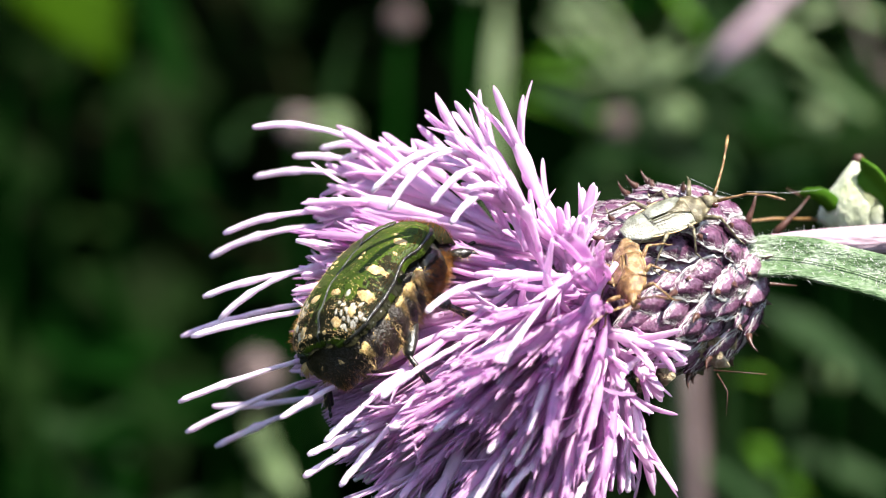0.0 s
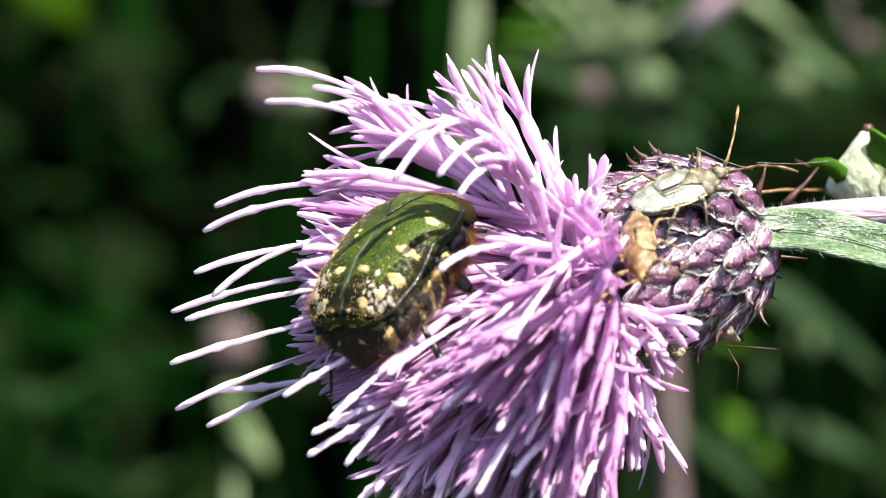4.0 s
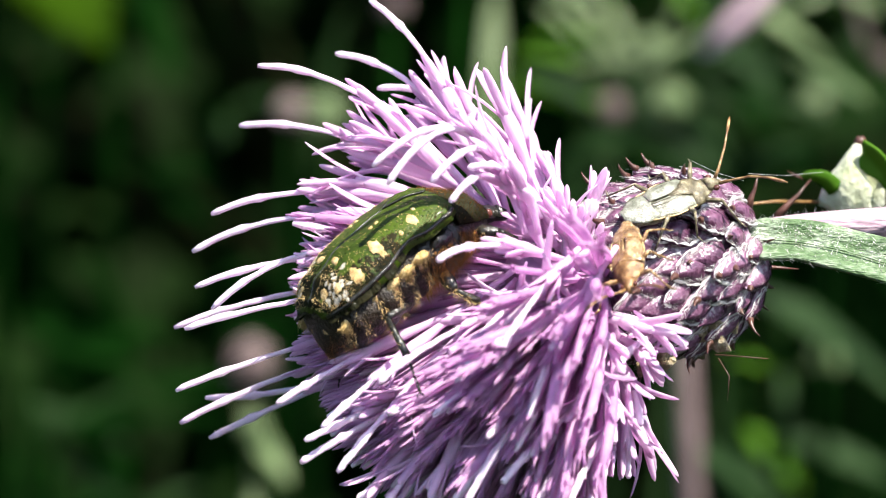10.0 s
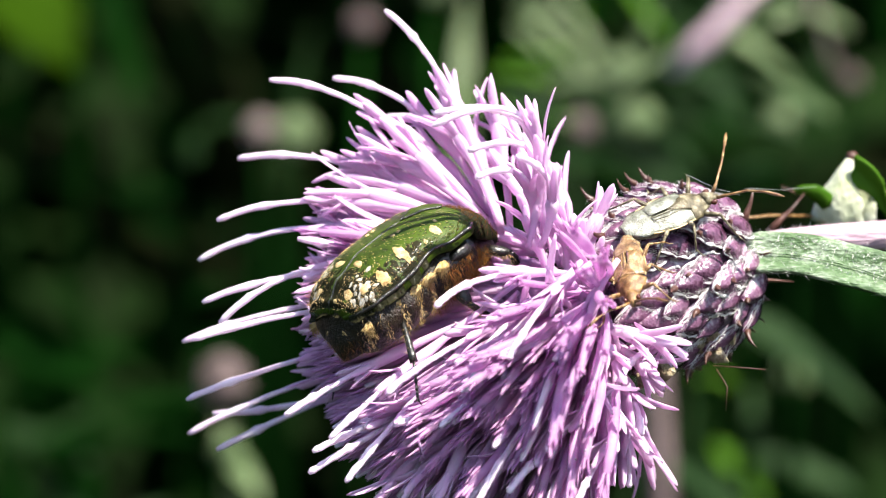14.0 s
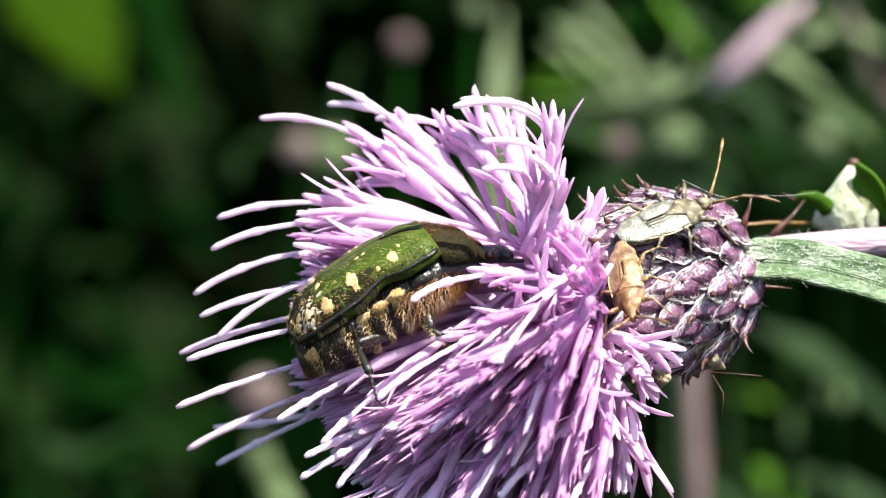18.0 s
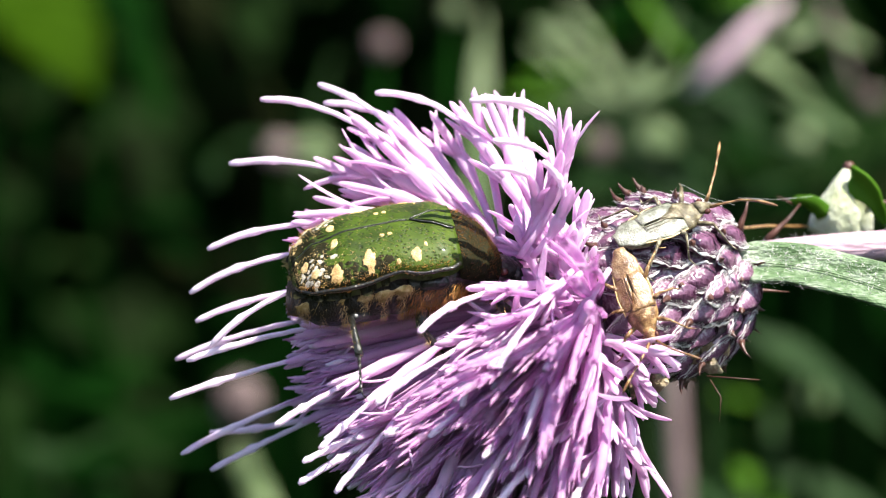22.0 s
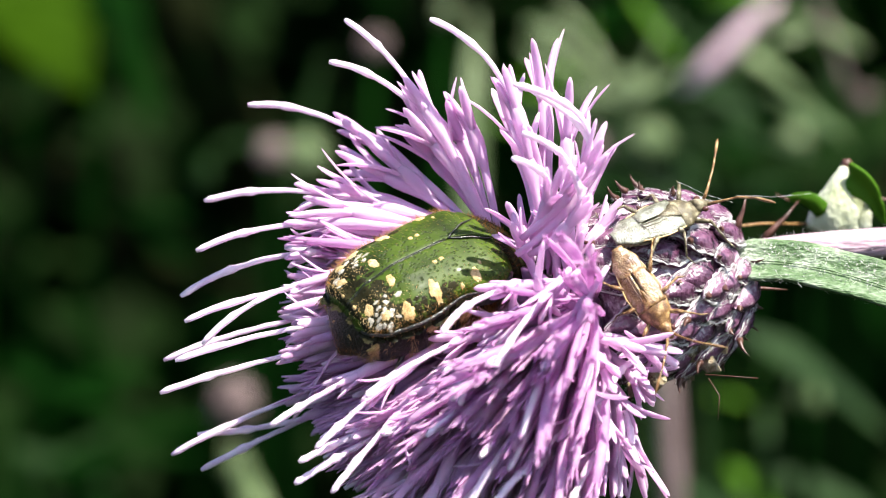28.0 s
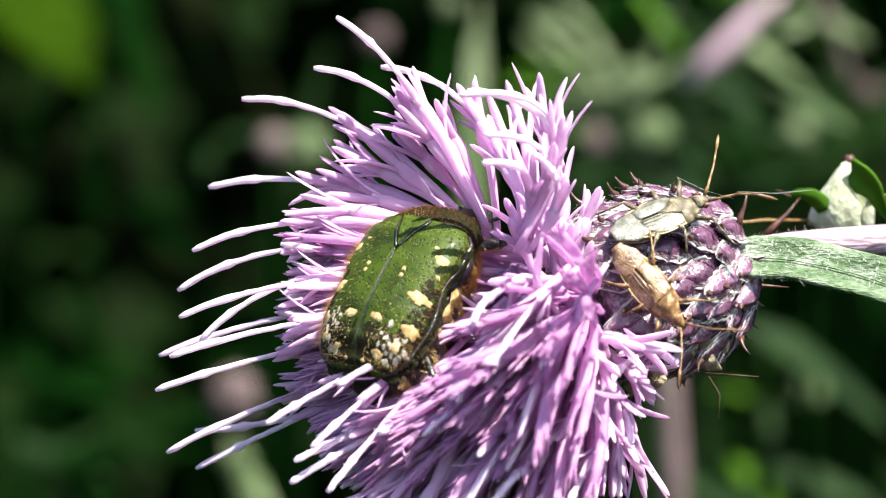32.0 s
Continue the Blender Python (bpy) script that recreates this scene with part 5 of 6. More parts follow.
# ---- plant bugs on the involucre ----
def plant_bug(label, body, wing, seed):
    """A slender bug: x forwards, z up, its tail end at the origin."""
    rng = random.Random(seed)
    bug = tagged(new("plant_bug"), label, "insect", "bugs on the flower head")
    part("abdomen", Shape().tube([(x, 0, 0.22) for x in (0.0, 0.5, 1.4, 2.6, 3.6, 4.4)], [0.36, 0.84, 1.12, 1.10, 0.93, 0.65], 16, 0.34, (0, 0, 1)).mesh("abdomen", body), bug)
    part("pronotum", Shape().sheet(lambda u, v: (4.0 + 1.35 * u, (v * 2 - 1) * ramp(u, (0, 1.22), (0.3, 1.15), (1, 0.58)), 0.35 + ramp(u, (0, 0.62), (0.4, 0.55), (1, 0.28)) * (1 - abs(v * 2 - 1) ** 2.4)), 10, 14, 0.15).mesh("pronotum", body), bug, "pitted shield behind the head")
    part("scutellum", Shape().sheet(lambda u, v: (4.05 - 1.25 * u, (v * 2 - 1) * 0.62 * (1 - u) + 0.001, 0.93 - 0.08 * u - 0.1 * abs(v * 2 - 1)), 6, 6, 0.08).mesh("scutellum", body), bug)
    for s in (-1, 1):
        part("forewing", Shape().sheet(lambda u, v, s=s: (4.0 - 2.4 * u, s * (0.06 + v * ramp(u, (0, 1.14), (0.5, 1.26), (1, 1.02))), 0.88 - 0.10 * u - 0.34 * v * v), 8, 6, 0.05).mesh("forewing", wing), bug, "clear veined wing")
        rim = [(4.0 - 4.1 * i / 10, s * ramp(i / 10, (0, 1.2), (0.3, 1.32), (0.6, 1.1), (1, 0.3)), 0.52 - 0.05 * i / 10) for i in range(11)]
        part("wing_edge", Shape().tube(rim, 0.05, 5).mesh("wing_edge", M_HAIR_PALE), bug, "yellowish wing edge")
        vein = Shape()
        for k in range(4):
            y = 0.2 + 0.22 * k
            vein.tube([(3.8, s * y * 0.8, 0.91 - 0.38 * (y * 0.9) ** 2), (2.6, s * y, 0.87 - 0.36 * y * y), (1.7, s * y * 0.85, 0.82 - 0.32 * y * y)], 0.028, 4)
        part("wing_veins", vein.mesh("wing_veins", body), bug)
        part("eye", Shape().ball((5.72, s * 0.48, 0.48), 0.20, 0.17, 0.18, 10, 8).mesh("eye", M_EYE), bug)
        # antenna of four joints
        a = [Vector((6.05, s * 0.25, 0.5)), Vector((6.45, s * 0.55, 0.75)), Vector((7.3, s * 1.35, 1.4)), Vector((8.0, s * 2.2, 1.7)), Vector((8.7, s * 3.1, 1.75))]
        part("antenna", Shape().tube([a[0], a[1], a[1].lerp(a[2], 0.05), a[2], a[3], a[3].lerp(a[4], 0.1), a[3].lerp(a[4], 0.7), a[4]], [0.11, 0.10, 0.08, 0.07, 0.07, 0.10, 0.10, 0.03], 6).mesh("antenna", M_BUG_BROWN), bug)
        for nm, x, kx, fx in (("front_leg", 4.6, 5.3, 5.9), ("middle_leg", 3.6, 3.5, 3.2), ("hind_leg", 2.6, 1.6, 0.4)):
            hip, knee = Vector((x, s * 0.6, 0.15)), Vector((kx, s * 1.75, 0.75))
            ankle = Vector((fx, s * 2.6, -0.35))
            leg = part(nm, Shape().tube([hip, hip.lerp(knee, 0.6), knee], [0.13, 0.16, 0.10], 7).mesh(nm, body), bug)
            part("tibia", Shape().tube([knee, knee.lerp(ankle, 0.5), ankle], [0.09, 0.065, 0.06], 6).mesh("tibia", body), leg)
            part("tarsus", Shape().tube([ankle, ankle + Vector((0.12, s * 0.3, -0.12)), ankle + Vector((0.2, s * 0.6, -0.12))], [0.06, 0.05, 0.02], 5).mesh("tarsus", body), leg)
    part("wing_membrane", Shape().sheet(lambda u, v: (1.75 - 1.95 * u, (v * 2 - 1) * ramp(u, (0, 1.02), (0.4, 1.06), (1, 0.45)), 0.74 - 0.16 * u - 0.22 * (v * 2 - 1) ** 2), 10, 10, 0.04).mesh("wing_membrane", wing), bug, "glassy overlapping wing tips")
    part("head", Shape().tube([(5.25, 0, 0.42), (5.6, 0, 0.45), (5.95, 0, 0.42), (6.25, 0, 0.35)], [0.50, 0.46, 0.30, 0.14], 12, 0.75).mesh("head", body), bug)
    part("beak", Shape().tube([(6.1, 0, 0.25), (5.6, 0, 0.0), (4.8, 0, -0.05)], [0.08, 0.06, 0.04], 6).mesh("beak", body), bug)
    return bug


bug_pale = plant_bug("pale straw-coloured plant bug with glassy wings", M_BUG, M_WING, 1)
bug_pale.matrix_basis = Matrix.Translation((0, 0, H)) @ frame_along(Vector((10.3, -4.9, 0.15)) * MM, (0.88, 0.33, 0.34), (-0.1, -0.72, 0.65))
bug_brown = plant_bug("amber-brown plant bug with folded wings", M_BUG_BROWN, M_WING_AMBER, 2)
for piece in bug_brown.children_recursive:  # the slimmer of the two
    piece.data.transform(Matrix.Diagonal((0.93, 0.78, 1, 1)))

# silk threads between the spines
rng = random.Random(9)
for a, b in (((17.6, -1.0, 3.0), (22.4, 3.0, 3.2)), ((14.2, -1, 3.8), (17.4, -0.6, 2.6))):
    a, b = Vector(a), Vector(b)
    th = tagged(new("silk_thread", Shape().tube([a, a.lerp(b, 0.5) - Vector((0, 0, 0.15)), b], 0.006, 4).mesh("silk_thread", M_SILK)), "fine silk thread between spines", "thread", "silk threads")
    th.location = (0, 0, H)

# feelers of an insect hidden under the head
for line in (((15.6, -2.5, -7.4), (17.2, -2.8, -7.5), (18.6, -3.0, -7.6)), ((15.8, -2.5, -7.6), (16.4, -2.8, -8.6), (16.3, -3.0, -10.0))):
    part("feeler", Shape().tube(line, [0.05, 0.04, 0.03], 5).mesh("feeler", M_SPINE), flower, "thin dark feeler")


# ---- ground and the plants behind ----
# the rising bank is added so that no sky shows between the leaves
def ground_height(x, y):
    return 3.2 * ramp(y, (2.2, 0.0), (5.5, 1.0)) + 0.05 * noise.noise(Vector((x * 1.3, y * 1.3, 0))) - 0.02


gs = Shape()
xs = [-300, -120, -40, -15] + [-6 + 0.6 * i for i in range(21)] + [15, 40, 120, 300]
ys = [-300, -120, -40, -15] + [-6 + 0.6 * i for i in range(25)] + [15, 40, 120, 300]
for y in ys:
    for x in xs:
        gs.v.append(Vector((x, y, ground_height(x, y))))
for j in range(len(ys) - 1):
    for i in range(len(xs) - 1):
        a = j * len(xs) + i
        gs.f.append((a, a + 1, a + len(xs) + 1, a + len(xs)))
tagged(new("ground", gs.mesh("ground", M_SOIL, unit=1.0)), "soil with short grass, coloured as in shade, rising to an added bank", "ground", kind="structure")


def far(x, z, k):
    """A place k times as far from the eye's stand as the flower; x, z in millimetres at the flower's distance."""
    return Vector(((x - 1.0) * k, 165 * (k - 1), (z + 0.8) * k))


def leaf_on(parent, name, a, b, width, mat, bow=0.15, side=(0, 1, 0.3), seed=0):
    a, b = Vector(a), Vector(b)
    mid = a.lerp(b, 0.5) + Vector((0, -0.1, 1)) * (bow * (b - a).length)
    line = bezier(a, mid, b, 12)
    return part(name, blade(line, lambda u: width * ramp(u, (0, 0.25), (0.35, 1), (0.75, 0.7), (1, 0.04)), 0.3, 0.3, side, 0.25, seed).mesh(name, mat), parent)


def bud_on(parent, c, r, mat, seed):
    """A round bristly bud."""
    c = Vector(c)
    rng = random.Random(seed)
    ob = part("bud", Shape().ball(c, r, r, r * 1.15, 16, 12, 0.25, seed).mesh("bud", mat), parent)
    sh = Shape()
    for _ in range(70):
        d = Vector((rng.gauss(0, 1), rng.gauss(0, 1), rng.gauss(0, 1))).normalized()
        sh.tube([c + d * r * 0.85, c + d * r * 1.1, c + d * r * 1.35], [r * 0.16, r * 0.1, 0.02], 4)
    tagged(part("bristles", sh.mesh("bristles", mat), ob), kind="stuff")
    return ob


# the thistle that stands behind, with a leaning stem
back = tagged(new("thistle_plant"), "pale thistle plant leaning behind the flower", "plant", "thistles behind")
back.location = (0, 0, H)
part("stem", Shape().tube([far(-4, -60, 3), far(4, -8, 3), far(8.0, 4.5, 3), far(12.5, 9.0, 3), far(17, 13, 3), far(22, 17, 3), far(30, 24, 3)], [1.8, 1.5, 1.3, 1.2, 1.3, 1.1, 0.8], 10).mesh("stem", M_BACK_MID), back)
part("flower_bud", Shape().tube([far(14.6, 9.6, 3), far(16.2, 11.2, 3), far(18.6, 13.6, 3), far(20.2, 15.2, 3)], [1.0, 2.2, 2.1, 0.9], 14).mesh("flower_bud", M_STEM), back, "closed pinkish bud")
for k, (x0, z0, x1, z1, w, mat, bow) in enumerate((
        (10.5, 8.5, 5.2, 13.8, 1.6, M_BACK_PALE, 0.05), (12.0, 9.6, 6.5, 8.6, 1.5, M_BACK_PALE, 0.1), (11.5, 9.0, 14.0, 14.5, 1.5, M_BACK_PALE, 0.05), (12.8, 9.4, 19.5, 8.0, 3.0, M_BACK_MID, 0.1),
        (9.5, 6.6, 3.0, 8.0, 2.6, M_BACK_BRIGHT, 0.05), (9.0, 6.4, 4.0, 8.8, 3.0, M_BACK_MID, 0.1), (14.5, 11.5, 11.2, 16.0, 2.2, M_BACK_BRIGHT, 0.02),
        (17, 12.5, 22, 9, 2.4, M_BACK_PALE, 0.1), (20, 15.5, 26, 17, 1.8, M_BACK_PALE, 0.05), (20.5, 14.0, 25.5, 12.0, 2.2, M_BACK_PALE, 0.05), (19.5, 9.5, 24.5, 6.5, 2.2, M_BACK_PALE, 0.1), (22.0, 16.0, 24.5, 9.5, 1.8, M_BACK_PINK, 0.05), (12.5, 8.0, 16.5, 3.0, 3.4, M_BACK_MID, 0.05), (11.0, 8.6, 9.2, 12.2, 1.5, M_BACK_PALE, 0.0))):
    leaf_on(back, "leaf", far(x0, z0, 3), far(x1, z1, 3), w, mat, bow, (0.2, 0.8, 0.5), k)
bud_on(back, far(12.7, 6.6, 3), 3.4, M_BACK_PALE, 1)
bud_on(back, far(11.6, 9.9, 3), 2.6, M_BACK_PALE, 2)
bud_on(back, far(9.3, 6.4, 3), 2.4, M_BACK_PINK, 3)

# thin spiny leaves that stand out round its buds
for k, (x0, z0, x1, z1, w, mat) in enumerate(((5.6, 13.8, 10.0, 10.8, 0.8, M_BACK_PALE), (5.0, 12.4, 7.4, 10.2, 0.6, M_BACK_PALE), (7.2, 15.0, 10.8, 10.4, 0.8, M_BACK_PALE), (15.0, 11.0, 10.4, 8.0, 0.9, M_BACK_PALE),
                                               (13.2, 12.8, 12.4, 9.2, 0.8, M_BACK_PALE), (18.4, 9.8, 13.8, 9.0, 0.7, M_BACK_MID), (19.8, 14.6, 18.0, 10.6, 0.8, M_BACK_PALE), (22.0, 13.0, 19.6, 12.2, 0.9, M_BACK_PALE),
                                               (24.0, 15.0, 21.4, 11.8, 0.9, M_BACK_MID), (14.0, 8.0, 17.6, 5.8, 0.8, M_BACK_MID), (9.6, 13.6, 8.8, 10.0, 0.7, M_BACK_BRIGHT),
                                               (3.6, 9.6, 7.6, 9.0, 0.9, M_BACK_BRIGHT), (4.4, 10.4, 8.6, 10.6, 0.8, M_BACK_BRIGHT), (20.0, 8.0, 24.5, 6.6, 0.8, M_BACK_MID), (22.6, 5.6, 18.6, 6.8, 0.8, M_BACK_MID))):
    leaf_on(back, "leaf", far(x0, z0, 2.5), far(x1, z1, 2.5), w * 1.1, mat, 0.08, (0.2, 0.8, 0.5), 40 + k)

# low thistle with a faded pink head
low = tagged(new("thistle_plant"), "faded thistle with a pinkish head", "plant", "thistles behind")
low.location = (0, 0, H)
part("stem", Shape().tube([far(-12, -60, 2.8), far(-11.6, -20, 2.8), far(-11.8, -11, 2.8)], [2.6, 2.2, 1.8], 9).mesh("stem", M_BACK_PALE), low)
bud_on(low, far(-11.8, -8.7, 2.8), 3.6, M_BACK_PINK, 5)
bud_on(low, far(-11.6, -12.6, 2.8), 2.2, M_BACK_PALE, 6)
leaf_on(low, "leaf", far(-11.8, -13, 2.8), far(-9.5, -16, 2.8), 3.0, M_BACK_PALE, 0.1, (0.2, 0.8, 0.4), 1)

# old stalk under the flower
stalk = tagged(new("dry_stalk"), "dry pinkish-grey stalk standing behind the flower", "stalk")
stalk.location = (0, 0, H)
part("stalk", Shape().tube([far(14.6, -60, 2.6), far(14.2, -16, 2.6), far(13.6, -6, 2.6), far(12.2, 0, 2.6)], [2.0, 1.8, 1.6, 1.2], 10).mesh("stalk", M_BACK_PINK), stalk)
leaf_on(stalk, "leaf", far(14.0, -13.5, 2.6), far(19.5, -18, 2.6), 3.0, M_BACK_MID, 0.1, (0.2, 0.8, 0.4), 2)

# pale buds far left and other loose plants
for x, z, k, r, mat, lab in ((-7.6, 6.0, 3.2, 3.6, M_BACK_PALE, "pale grey-green bud"), (-9.6, 6.2, 3.2, 2.6, M_BACK_PINK, "dull pink bud"), (-3.6, 12.5, 3.4, 2.4, M_BACK_PINK, "dull pink bud"),
                             (-23.6, -12.2, 3.6, 3.2, M_BACK_MID, "dull green bud"), (21.8, -8.3, 3.2, 2.8, M_BACK_PALE, "pale grey-green bud"), (25.2, 9.2, 3.4, 2.0, M_BACK_PINK, "rusty pink bud"), (0.6, 14.5, 3.4, 2.0, M_BACK_PALE, "pale grey-green bud"), (23.4, 10.2, 3.4, 2.6, M_BACK_MID, "dull green bud"), (21.0, 6.8, 3.5, 2.8, M_BACK_PALE, "pale grey-green bud")):
    plant = tagged(new("budding_stem"), lab + " on a thin stem", "plant", "budding stems behind")
    plant.location = (0, 0, H)
    part("stem", Shape().tube([far(x - 1.5, -75, k), far(x - 0.5, z - 12, k), far(x, z, k)], [2.0, 1.3, 1.0], 8).mesh("stem", M_BACK_SHADED), plant)
    bud_on(plant, far(x, z, k), r, mat, int(x * 10))

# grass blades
BLADES_LEFT = ((2.3, 0, 2.5, 14.4, 3.6, 2.9, M_BACK_PALE, 0.0), (-8.6, 2, -6.6, 12, 2.6, 3.5, M_BACK_MID, 0.05), (-25, -10, -16, -6.8, 2.0, 3.0, M_BACK_SHADED, 0.2), (-26, -14, -12, -12, 1.6, 3.2, M_BACK_SHADED, 0.15),
                                       (-27, 17, -20.5, 9.5, 17.0, 4.3, M_BACK_GLOW, 0.1), (-24, 18, -17, 13.0, 12.0, 4.5, M_BACK_SHADED, 0.1), (-20, 17, -16.5, 7.5, 5.0, 4.2, M_BACK_SHADED, 0.05), (-26.5, 13.8, -20.5, 12.8, 9.0, 3.8, M_BACK_GLOW, 0.1),
                                       )
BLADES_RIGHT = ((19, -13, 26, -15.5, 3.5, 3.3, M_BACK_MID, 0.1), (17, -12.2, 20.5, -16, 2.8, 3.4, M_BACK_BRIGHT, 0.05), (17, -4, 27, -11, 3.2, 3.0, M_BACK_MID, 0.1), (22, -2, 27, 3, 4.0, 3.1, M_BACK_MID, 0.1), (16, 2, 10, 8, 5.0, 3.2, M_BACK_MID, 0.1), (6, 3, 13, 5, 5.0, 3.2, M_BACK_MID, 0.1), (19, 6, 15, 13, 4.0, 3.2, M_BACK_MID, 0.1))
for x0, z0, x1, z1, w, k, mat, bow in BLADES_LEFT + BLADES_RIGHT:
    g = tagged(new("grass_leaf"), "narrow green leaf among the plants behind", "plant", "leaves behind")
    g.location = (0, 0, H)
    leaf_on(g, "leaf", far(x0, z0, k), far(x1, z1, k), w, mat, bow, (0.5, 0.6, 0.4), int(x0))
    part("stalk", Shape().tube([far(x0, -75, k), far(x0 - 0.3, z0 - 10, k), far(x0, z0, k) + Vector((0, 0, 1))], [1.6, 1.2, 0.8], 7).mesh("stalk", M_BACK_SHADED), g)


# weeds that fill the distance, their leaf colours made brighter for the sunny side
def weed(x, z, k, mats, seed, size=1.0):
    rng = random.Random(seed)
    ob = tagged(new("weed"), "leafy green weed among the plants behind", "plant", "weeds behind")
    ob.location = (0, 0, H)
    top = far(x, z, k)
    foot_at = far(x + rng.uniform(-2, 2), -80, k)
    part("stem", Shape().tube([foot_at, foot_at.lerp(top, 0.7) + Vector((rng.uniform(-4, 4), 0, 0)), top], [1.4, 1.1, 0.5], 7).mesh("stem", mats[0]), ob)
    for i in range(11):
        p = top + Vector((0, 0, -i * 5.5 * size))
        a = rng.uniform(0, 6.28)
        d = Vector((math.cos(a) * 1.2, math.sin(a) * 0.5, rng.uniform(-0.2, 0.9))).normalized() * rng.uniform(12, 26) * size
        leaf_on(ob, "leaf", p, p + d, rng.uniform(1.6, 3.6) * size, rng.choice(mats), rng.uniform(0.0, 0.2), (0.3, 0.7, 0.5), seed + i)


SUNLIT_GREENS = (M_BACK_MID, M_BACK_SHADED, M_BACK_MID, M_BACK_SHADED, M_BACK_BRIGHT)
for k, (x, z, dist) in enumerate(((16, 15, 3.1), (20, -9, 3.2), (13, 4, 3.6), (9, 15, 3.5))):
    weed(x, z, dist, SUNLIT_GREENS, 300 + 20 * k, 0.8)
# left-hand weeds mostly take the green that is darkened for shade
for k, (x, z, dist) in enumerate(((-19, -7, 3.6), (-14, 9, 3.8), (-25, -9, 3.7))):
    weed(x, z, dist, (M_BACK_SHADED, M_BACK_SHADED, M_BACK_SHADED, M_BACK_MID), 700 + 20 * k, 1.1)


# shrubs that close the view; their unseen overhang is added to shade what lies behind
def shrub(x0, seed):
    rng = random.Random(seed)
    ob = tagged(new("shrub"), "dense shrub in shade-dark green with an overhang added out of view", "shrub", "shrubs behind")
    ob.location = (x0, 1.32, 0)
    part("trunk", Shape().tube([(0, 0.3, -0.1), (0.05, 0.25, 0.6), (-0.05, 0.1, 1.2), (0, -0.1, 1.7)], [0.06, 0.05, 0.04, 0.02], 9).mesh("trunk", M_BARK, unit=1.0), ob)
    for k in range(7):
        z = rng.uniform(0.3, 1.4)
        e = Vector((rng.uniform(-0.9, 0.9), rng.uniform(-0.6, 0.5), z + rng.uniform(0.2, 0.6)))
        part("limb", Shape().tube([(0, 0.2, z), Vector((0, 0.2, z)).lerp(e, 0.5) + Vector((0, 0, 0.08)), e], [0.03, 0.02, 0.008], 7).mesh("limb", M_BARK, unit=1.0), ob)
    sh = Shape()
    for i in range(9000):
        if i % 2:
            p = Vector((rng.uniform(-1, 1), rng.uniform(-0.15, 0.75), rng.uniform(0.0, 1.5)))
        else:
            # overhanging tier above the view, there only to block the sun
            p = Vector((rng.uniform(-1, 1), rng.uniform(-0.75, 0.9), 1.42 + rng.uniform(0.0, 0.5)))
        # lumpy top and ragged front edge
        p += Vector((0.25 * noise.noise(p * 1.9 + Vector((seed, 0, 0))), 0.12 * noise.noise(p * 2.3 + Vector((0, seed, 0))), 0.30 * noise.noise(Vector((p.x * 1.7 + x0, p.y * 1.7, seed))) * ramp(p.z, (1.2, 0), (1.9, 1))))
        d = Vector((rng.gauss(0, 1), rng.gauss(0, 1) - 0.4, rng.gauss(0, 0.7) - 0.3)).normalized()
        s = d.orthogonal().normalized()
        s.rotate(Matrix.Rotation(rng.uniform(0, 6.28), 3, d))
        up = d.cross(s)
        ln, w = rng.uniform(0.05, 0.11), rng.uniform(0.016, 0.032)
        a = len(sh.v)
        sh.v += [p, p + d * ln * 0.45 + s * w + up * w * 0.3, p + d * ln, p + d * ln * 0.45 - s * w + up * w * 0.3, p + d * ln * 0.45]
        sh.f += [(a, a + 1, a + 4), (a + 1, a + 2, a + 4), (a + 2, a + 3, a + 4), (a + 3, a, a + 4)]
    me = bpy.data.meshes.new("crown")
    me.from_pydata([tuple(v) for v in sh.v], [], sh.f)
    me.materials.append(M_BACK_SHADED)
    tagged(part("crown", me, ob), kind="stuff")


for k, x0 in enumerate((-1.7, 0.0, 1.7)):
    shrub(x0, 60 + k)


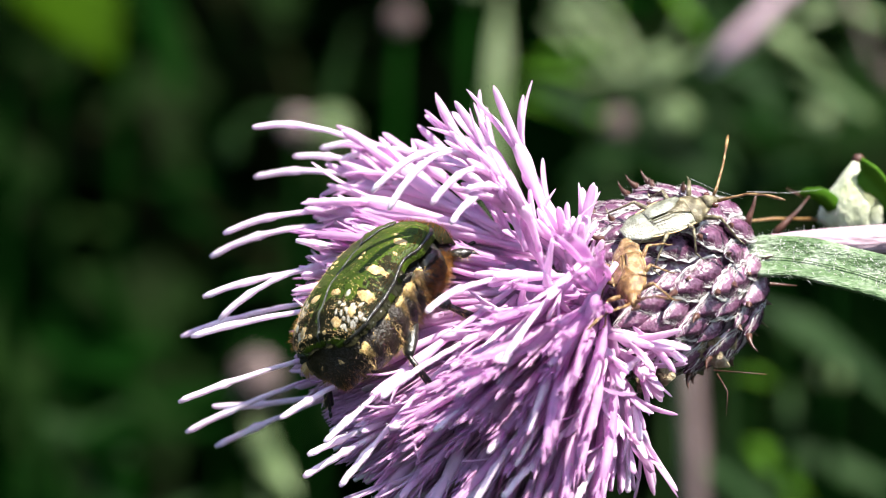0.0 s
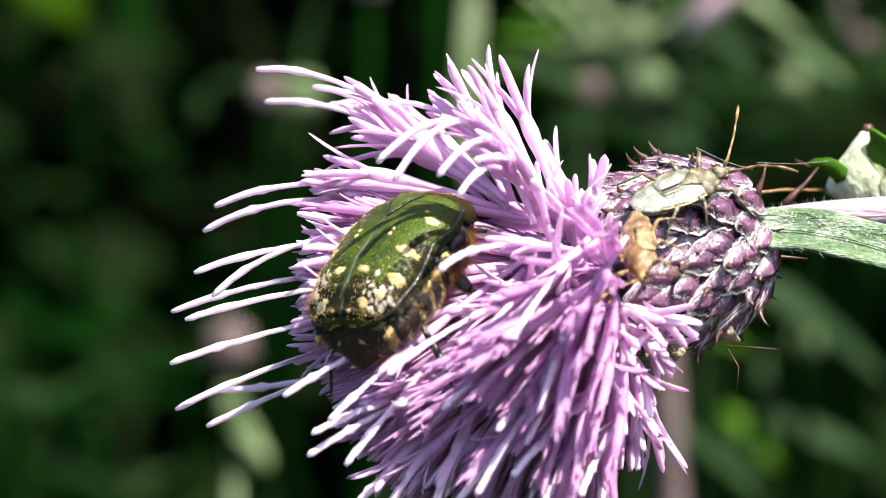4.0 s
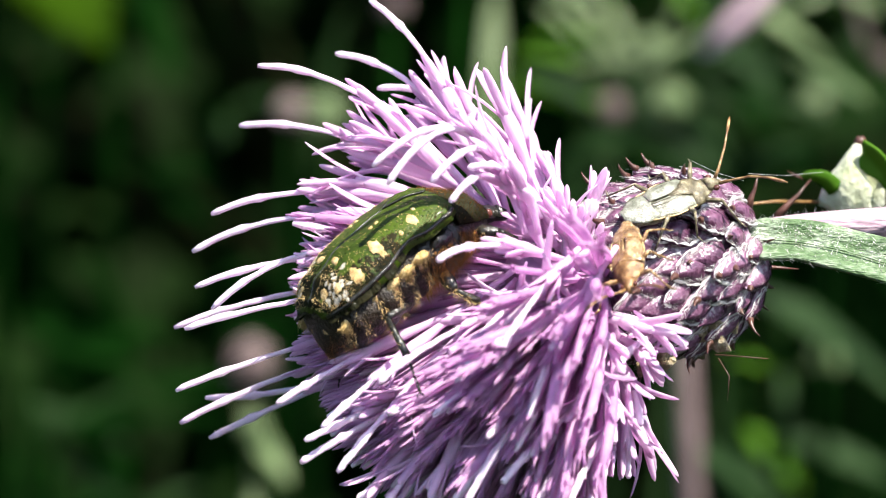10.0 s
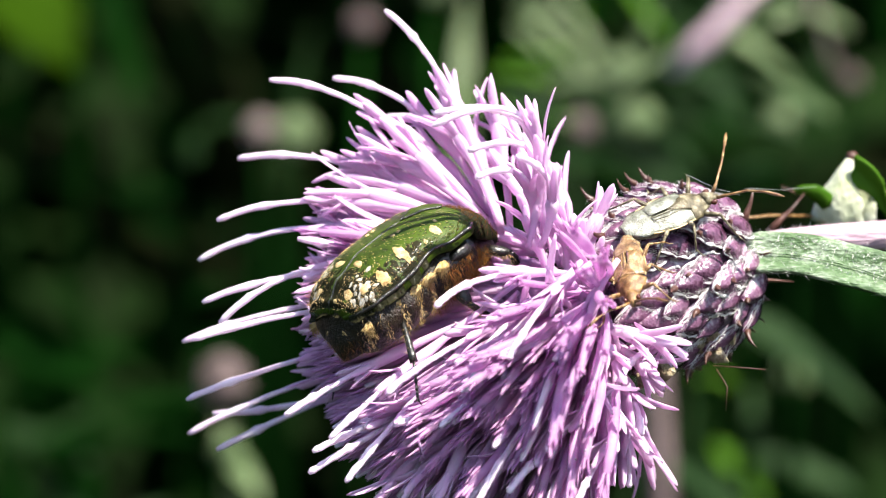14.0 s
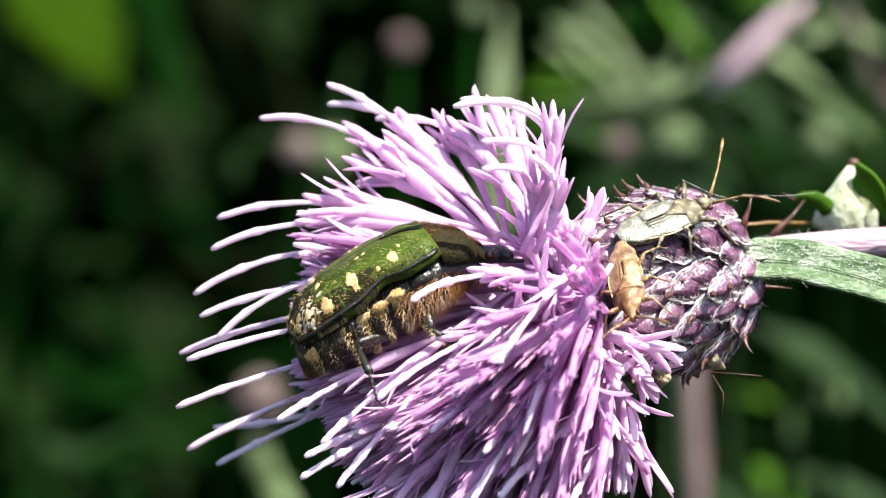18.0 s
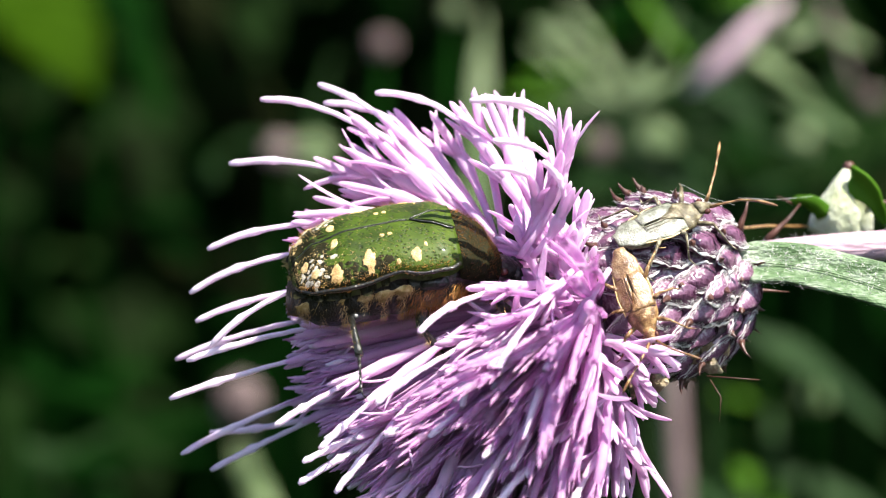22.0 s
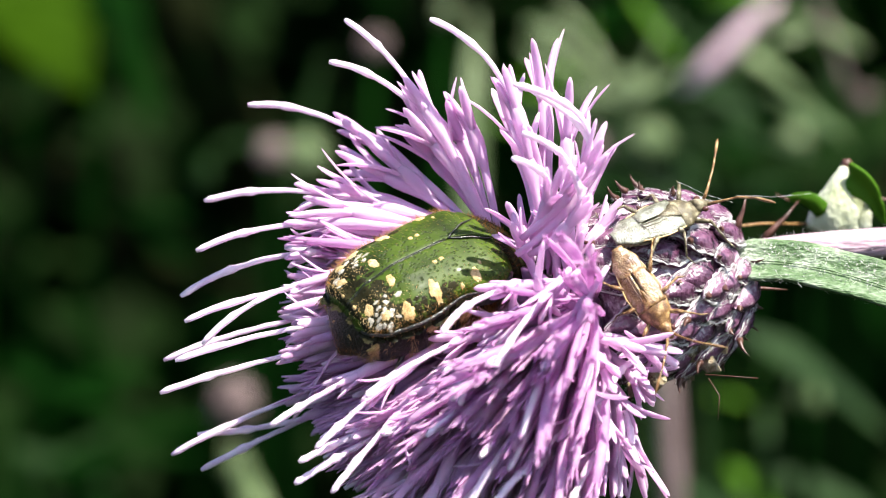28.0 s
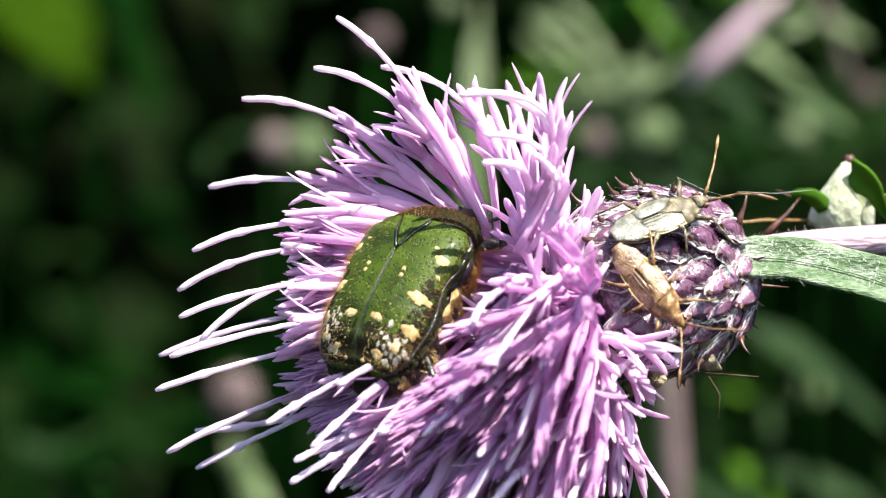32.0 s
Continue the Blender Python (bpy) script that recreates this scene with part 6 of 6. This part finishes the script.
# ---- what moves ----
def motions():
    # the chafer turns and climbs as it feeds
    walk(beetle, [
        (0, pose(-0.00457, -0.00507, H + -0.00328, -18.3, -37.7, 57.6)),
        (1, pose(-0.00456, -0.00560, H + -0.00308, -15.7, -34.5, 53.2)),
        (2, pose(-0.00368, -0.00526, H + -0.00285, -12.3, -29.9, 55.9)),
        (3, pose(-0.00335, -0.00510, H + -0.00321, -5.7, -39.9, 61.4)),
        (6, pose(-0.00425, -0.00508, H + -0.00303, -1.9, -36.4, 36.4)),
        (7, pose(-0.00344, -0.00489, H + -0.00221, 4.5, -31.7, 35.9)),
        (8, pose(-0.00439, -0.00502, H + -0.00239, 4.6, -38.4, 28.4)),
        (9, pose(-0.00424, -0.00500, H + -0.00226, 5.6, -36.6, 28.7)),
        (10, pose(-0.00388, -0.00499, H + -0.00227, 2.1, -38.3, 29.0)),
        (11, pose(-0.00388, -0.00501, H + -0.00223, -0.1, -37.3, 26.3)),
        (12, pose(-0.00403, -0.00495, H + -0.00202, -0.1, -33.7, 27.0)),
        (13, pose(-0.00379, -0.00499, H + -0.00173, -5.0, -28.8, 34.4)),
        (14, pose(-0.00330, -0.00475, H + -0.00200, 0.3, -32.2, 38.6)),
        (16.5, pose(-0.00394, -0.00474, H + -0.00231, -0.9, -38.9, 27.5)),
        (17, pose(-0.00479, -0.00480, H + -0.00258, 0.6, -38.9, 21.2)),
        (18, pose(-0.00440, -0.00497, H + -0.00280, 10.8, -33.0, 7.2)),
        (19, pose(-0.00399, -0.00503, H + -0.00240, 15.2, -30.0, 6.0)),
        (20, pose(-0.00394, -0.00495, H + -0.00153, 21.1, -27.3, 11.7)),
        (21, pose(-0.00264, -0.00502, H + -0.00185, 31.9, -27.1, 13.3)),
        (22, pose(-0.00365, -0.00514, H + -0.00059, 31.7, -10.9, 4.8)),
        (23, pose(-0.00324, -0.00517, H + -0.00092, 34.5, -10.6, 13.9)),
        (24, pose(-0.00374, -0.00501, H + -0.00098, 31.9, -14.8, 9.7)),
        (25, pose(-0.00266, -0.00501, H + -0.00104, 30.3, -11.0, 18.6)),
        (27.5, pose(-0.00227, -0.00476, H + -0.00182, 37.4, -20.0, 33.0)),
        (28, pose(-0.00110, -0.00504, H + -0.00204, 37.1, -23.6, 26.7)),
        (28.5, pose(-0.00153, -0.00491, H + -0.00178, 29.8, -20.9, 31.2)),
        (29, pose(-0.00136, -0.00463, H + -0.00299, 27.3, -31.5, 39.3)),
        (30, pose(-0.00088, -0.00508, H + -0.00335, 20.1, -39.5, 52.2)),
        (31, pose(-0.00043, -0.00497, H + -0.00296, 18.7, -38.6, 51.9)),
        (32, pose(-0.00209, -0.00524, H + -0.00334, 13.0, -54.3, 46.3)),
    ])
    # its near hind leg: braced, stretched backwards, drawn in again
    hip = Vector(hind_leg.location)
    rest = Vector((-2.3, -3.3, -4.7))
    steps = ((0, -2.8, -0.3, -5.5), (2, -5.0, -2.3, -2.8), (6, -4.4, -3.0, -3.2), (9, -4.2, -3.6, -2.8), (12, -3.9, -3.7, -3.1), (14, -4.9, -2.6, -2.6), (17, -2.8, -4.9, -2.5), (20, -2.9, -5.4, 0.2), (22, -2.1, -5.7, -0.9), (25, -4.5, -4.0, -1.3), (28.5, -5.2, 0.3, -3.4), (29, -5.4, 2.0, -2.2), (31, -5.5, -1.4, -2.3), (32, -5.4, -2.9, 0.7))
    walk(hind_leg, [(t, Matrix.Translation(hip) @ rest.rotation_difference(Vector((x, y, z))).to_matrix().to_4x4()) for t, x, y, z in steps])
    # the brown bug swings round on its mate's tail
    turn = ((0, (0.05, -0.80, -0.60)), (8, (0.0, -0.78, -0.62)), (17, (0.05, -0.75, -0.66)), (18.5, (0.12, -0.62, -0.78)), (20, (0.18, -0.50, -0.85)), (22, (0.32, -0.32, -0.89)),
            (23, (0.50, -0.22, -0.84)), (25, (0.48, -0.20, -0.85)), (28, (0.52, -0.16, -0.84)), (30, (0.56, -0.13, -0.82)), (32, (0.64, -0.10, -0.76)))
    walk(bug_brown, [(t, Matrix.Translation((0, 0, H)) @ frame_along(Vector((10.45, -5.6, -0.35)) * MM, d, (-0.35, -0.9, 0.35))) for t, d in turn])
    # florets pushed about by the chafer: each swings about its foot
    drape = ((0, 2), (6, 0), (7, -12), (8, 0), (9, 1), (11, -6), (13, -22), (14.5, -34), (16.5, -30), (18, -46), (20, -66), (22, -54), (23, -54), (25, -70), (28, -72), (30, -62), (32, -52))
    for ob, m, name in SWING:
        base = m.translation
        if name == "drape":
            walk(ob, [(t, Matrix.Translation(base) @ pose(0, 0, 0, 0, -a, 0) @ Matrix.Translation(-base) @ m) for t, a in drape])
            continue
        foot_at, _, _, rows = SWAYING[name]
        ways = [(t, Vector((x, y, z)) - Vector(foot_at)) for t, x, y, z in rows]
        rest = [w for t, w in ways if t == 25][0]
        ways = ([(0, ways[0][1])] if ways[0][0] else []) + ways + [(32, ways[-1][1])]
        walk(ob, [(t, Matrix.Translation(base) @ rest.rotation_difference(w).to_matrix().to_4x4() @ Matrix.Translation(-base) @ m) for t, w in ways])


motions()
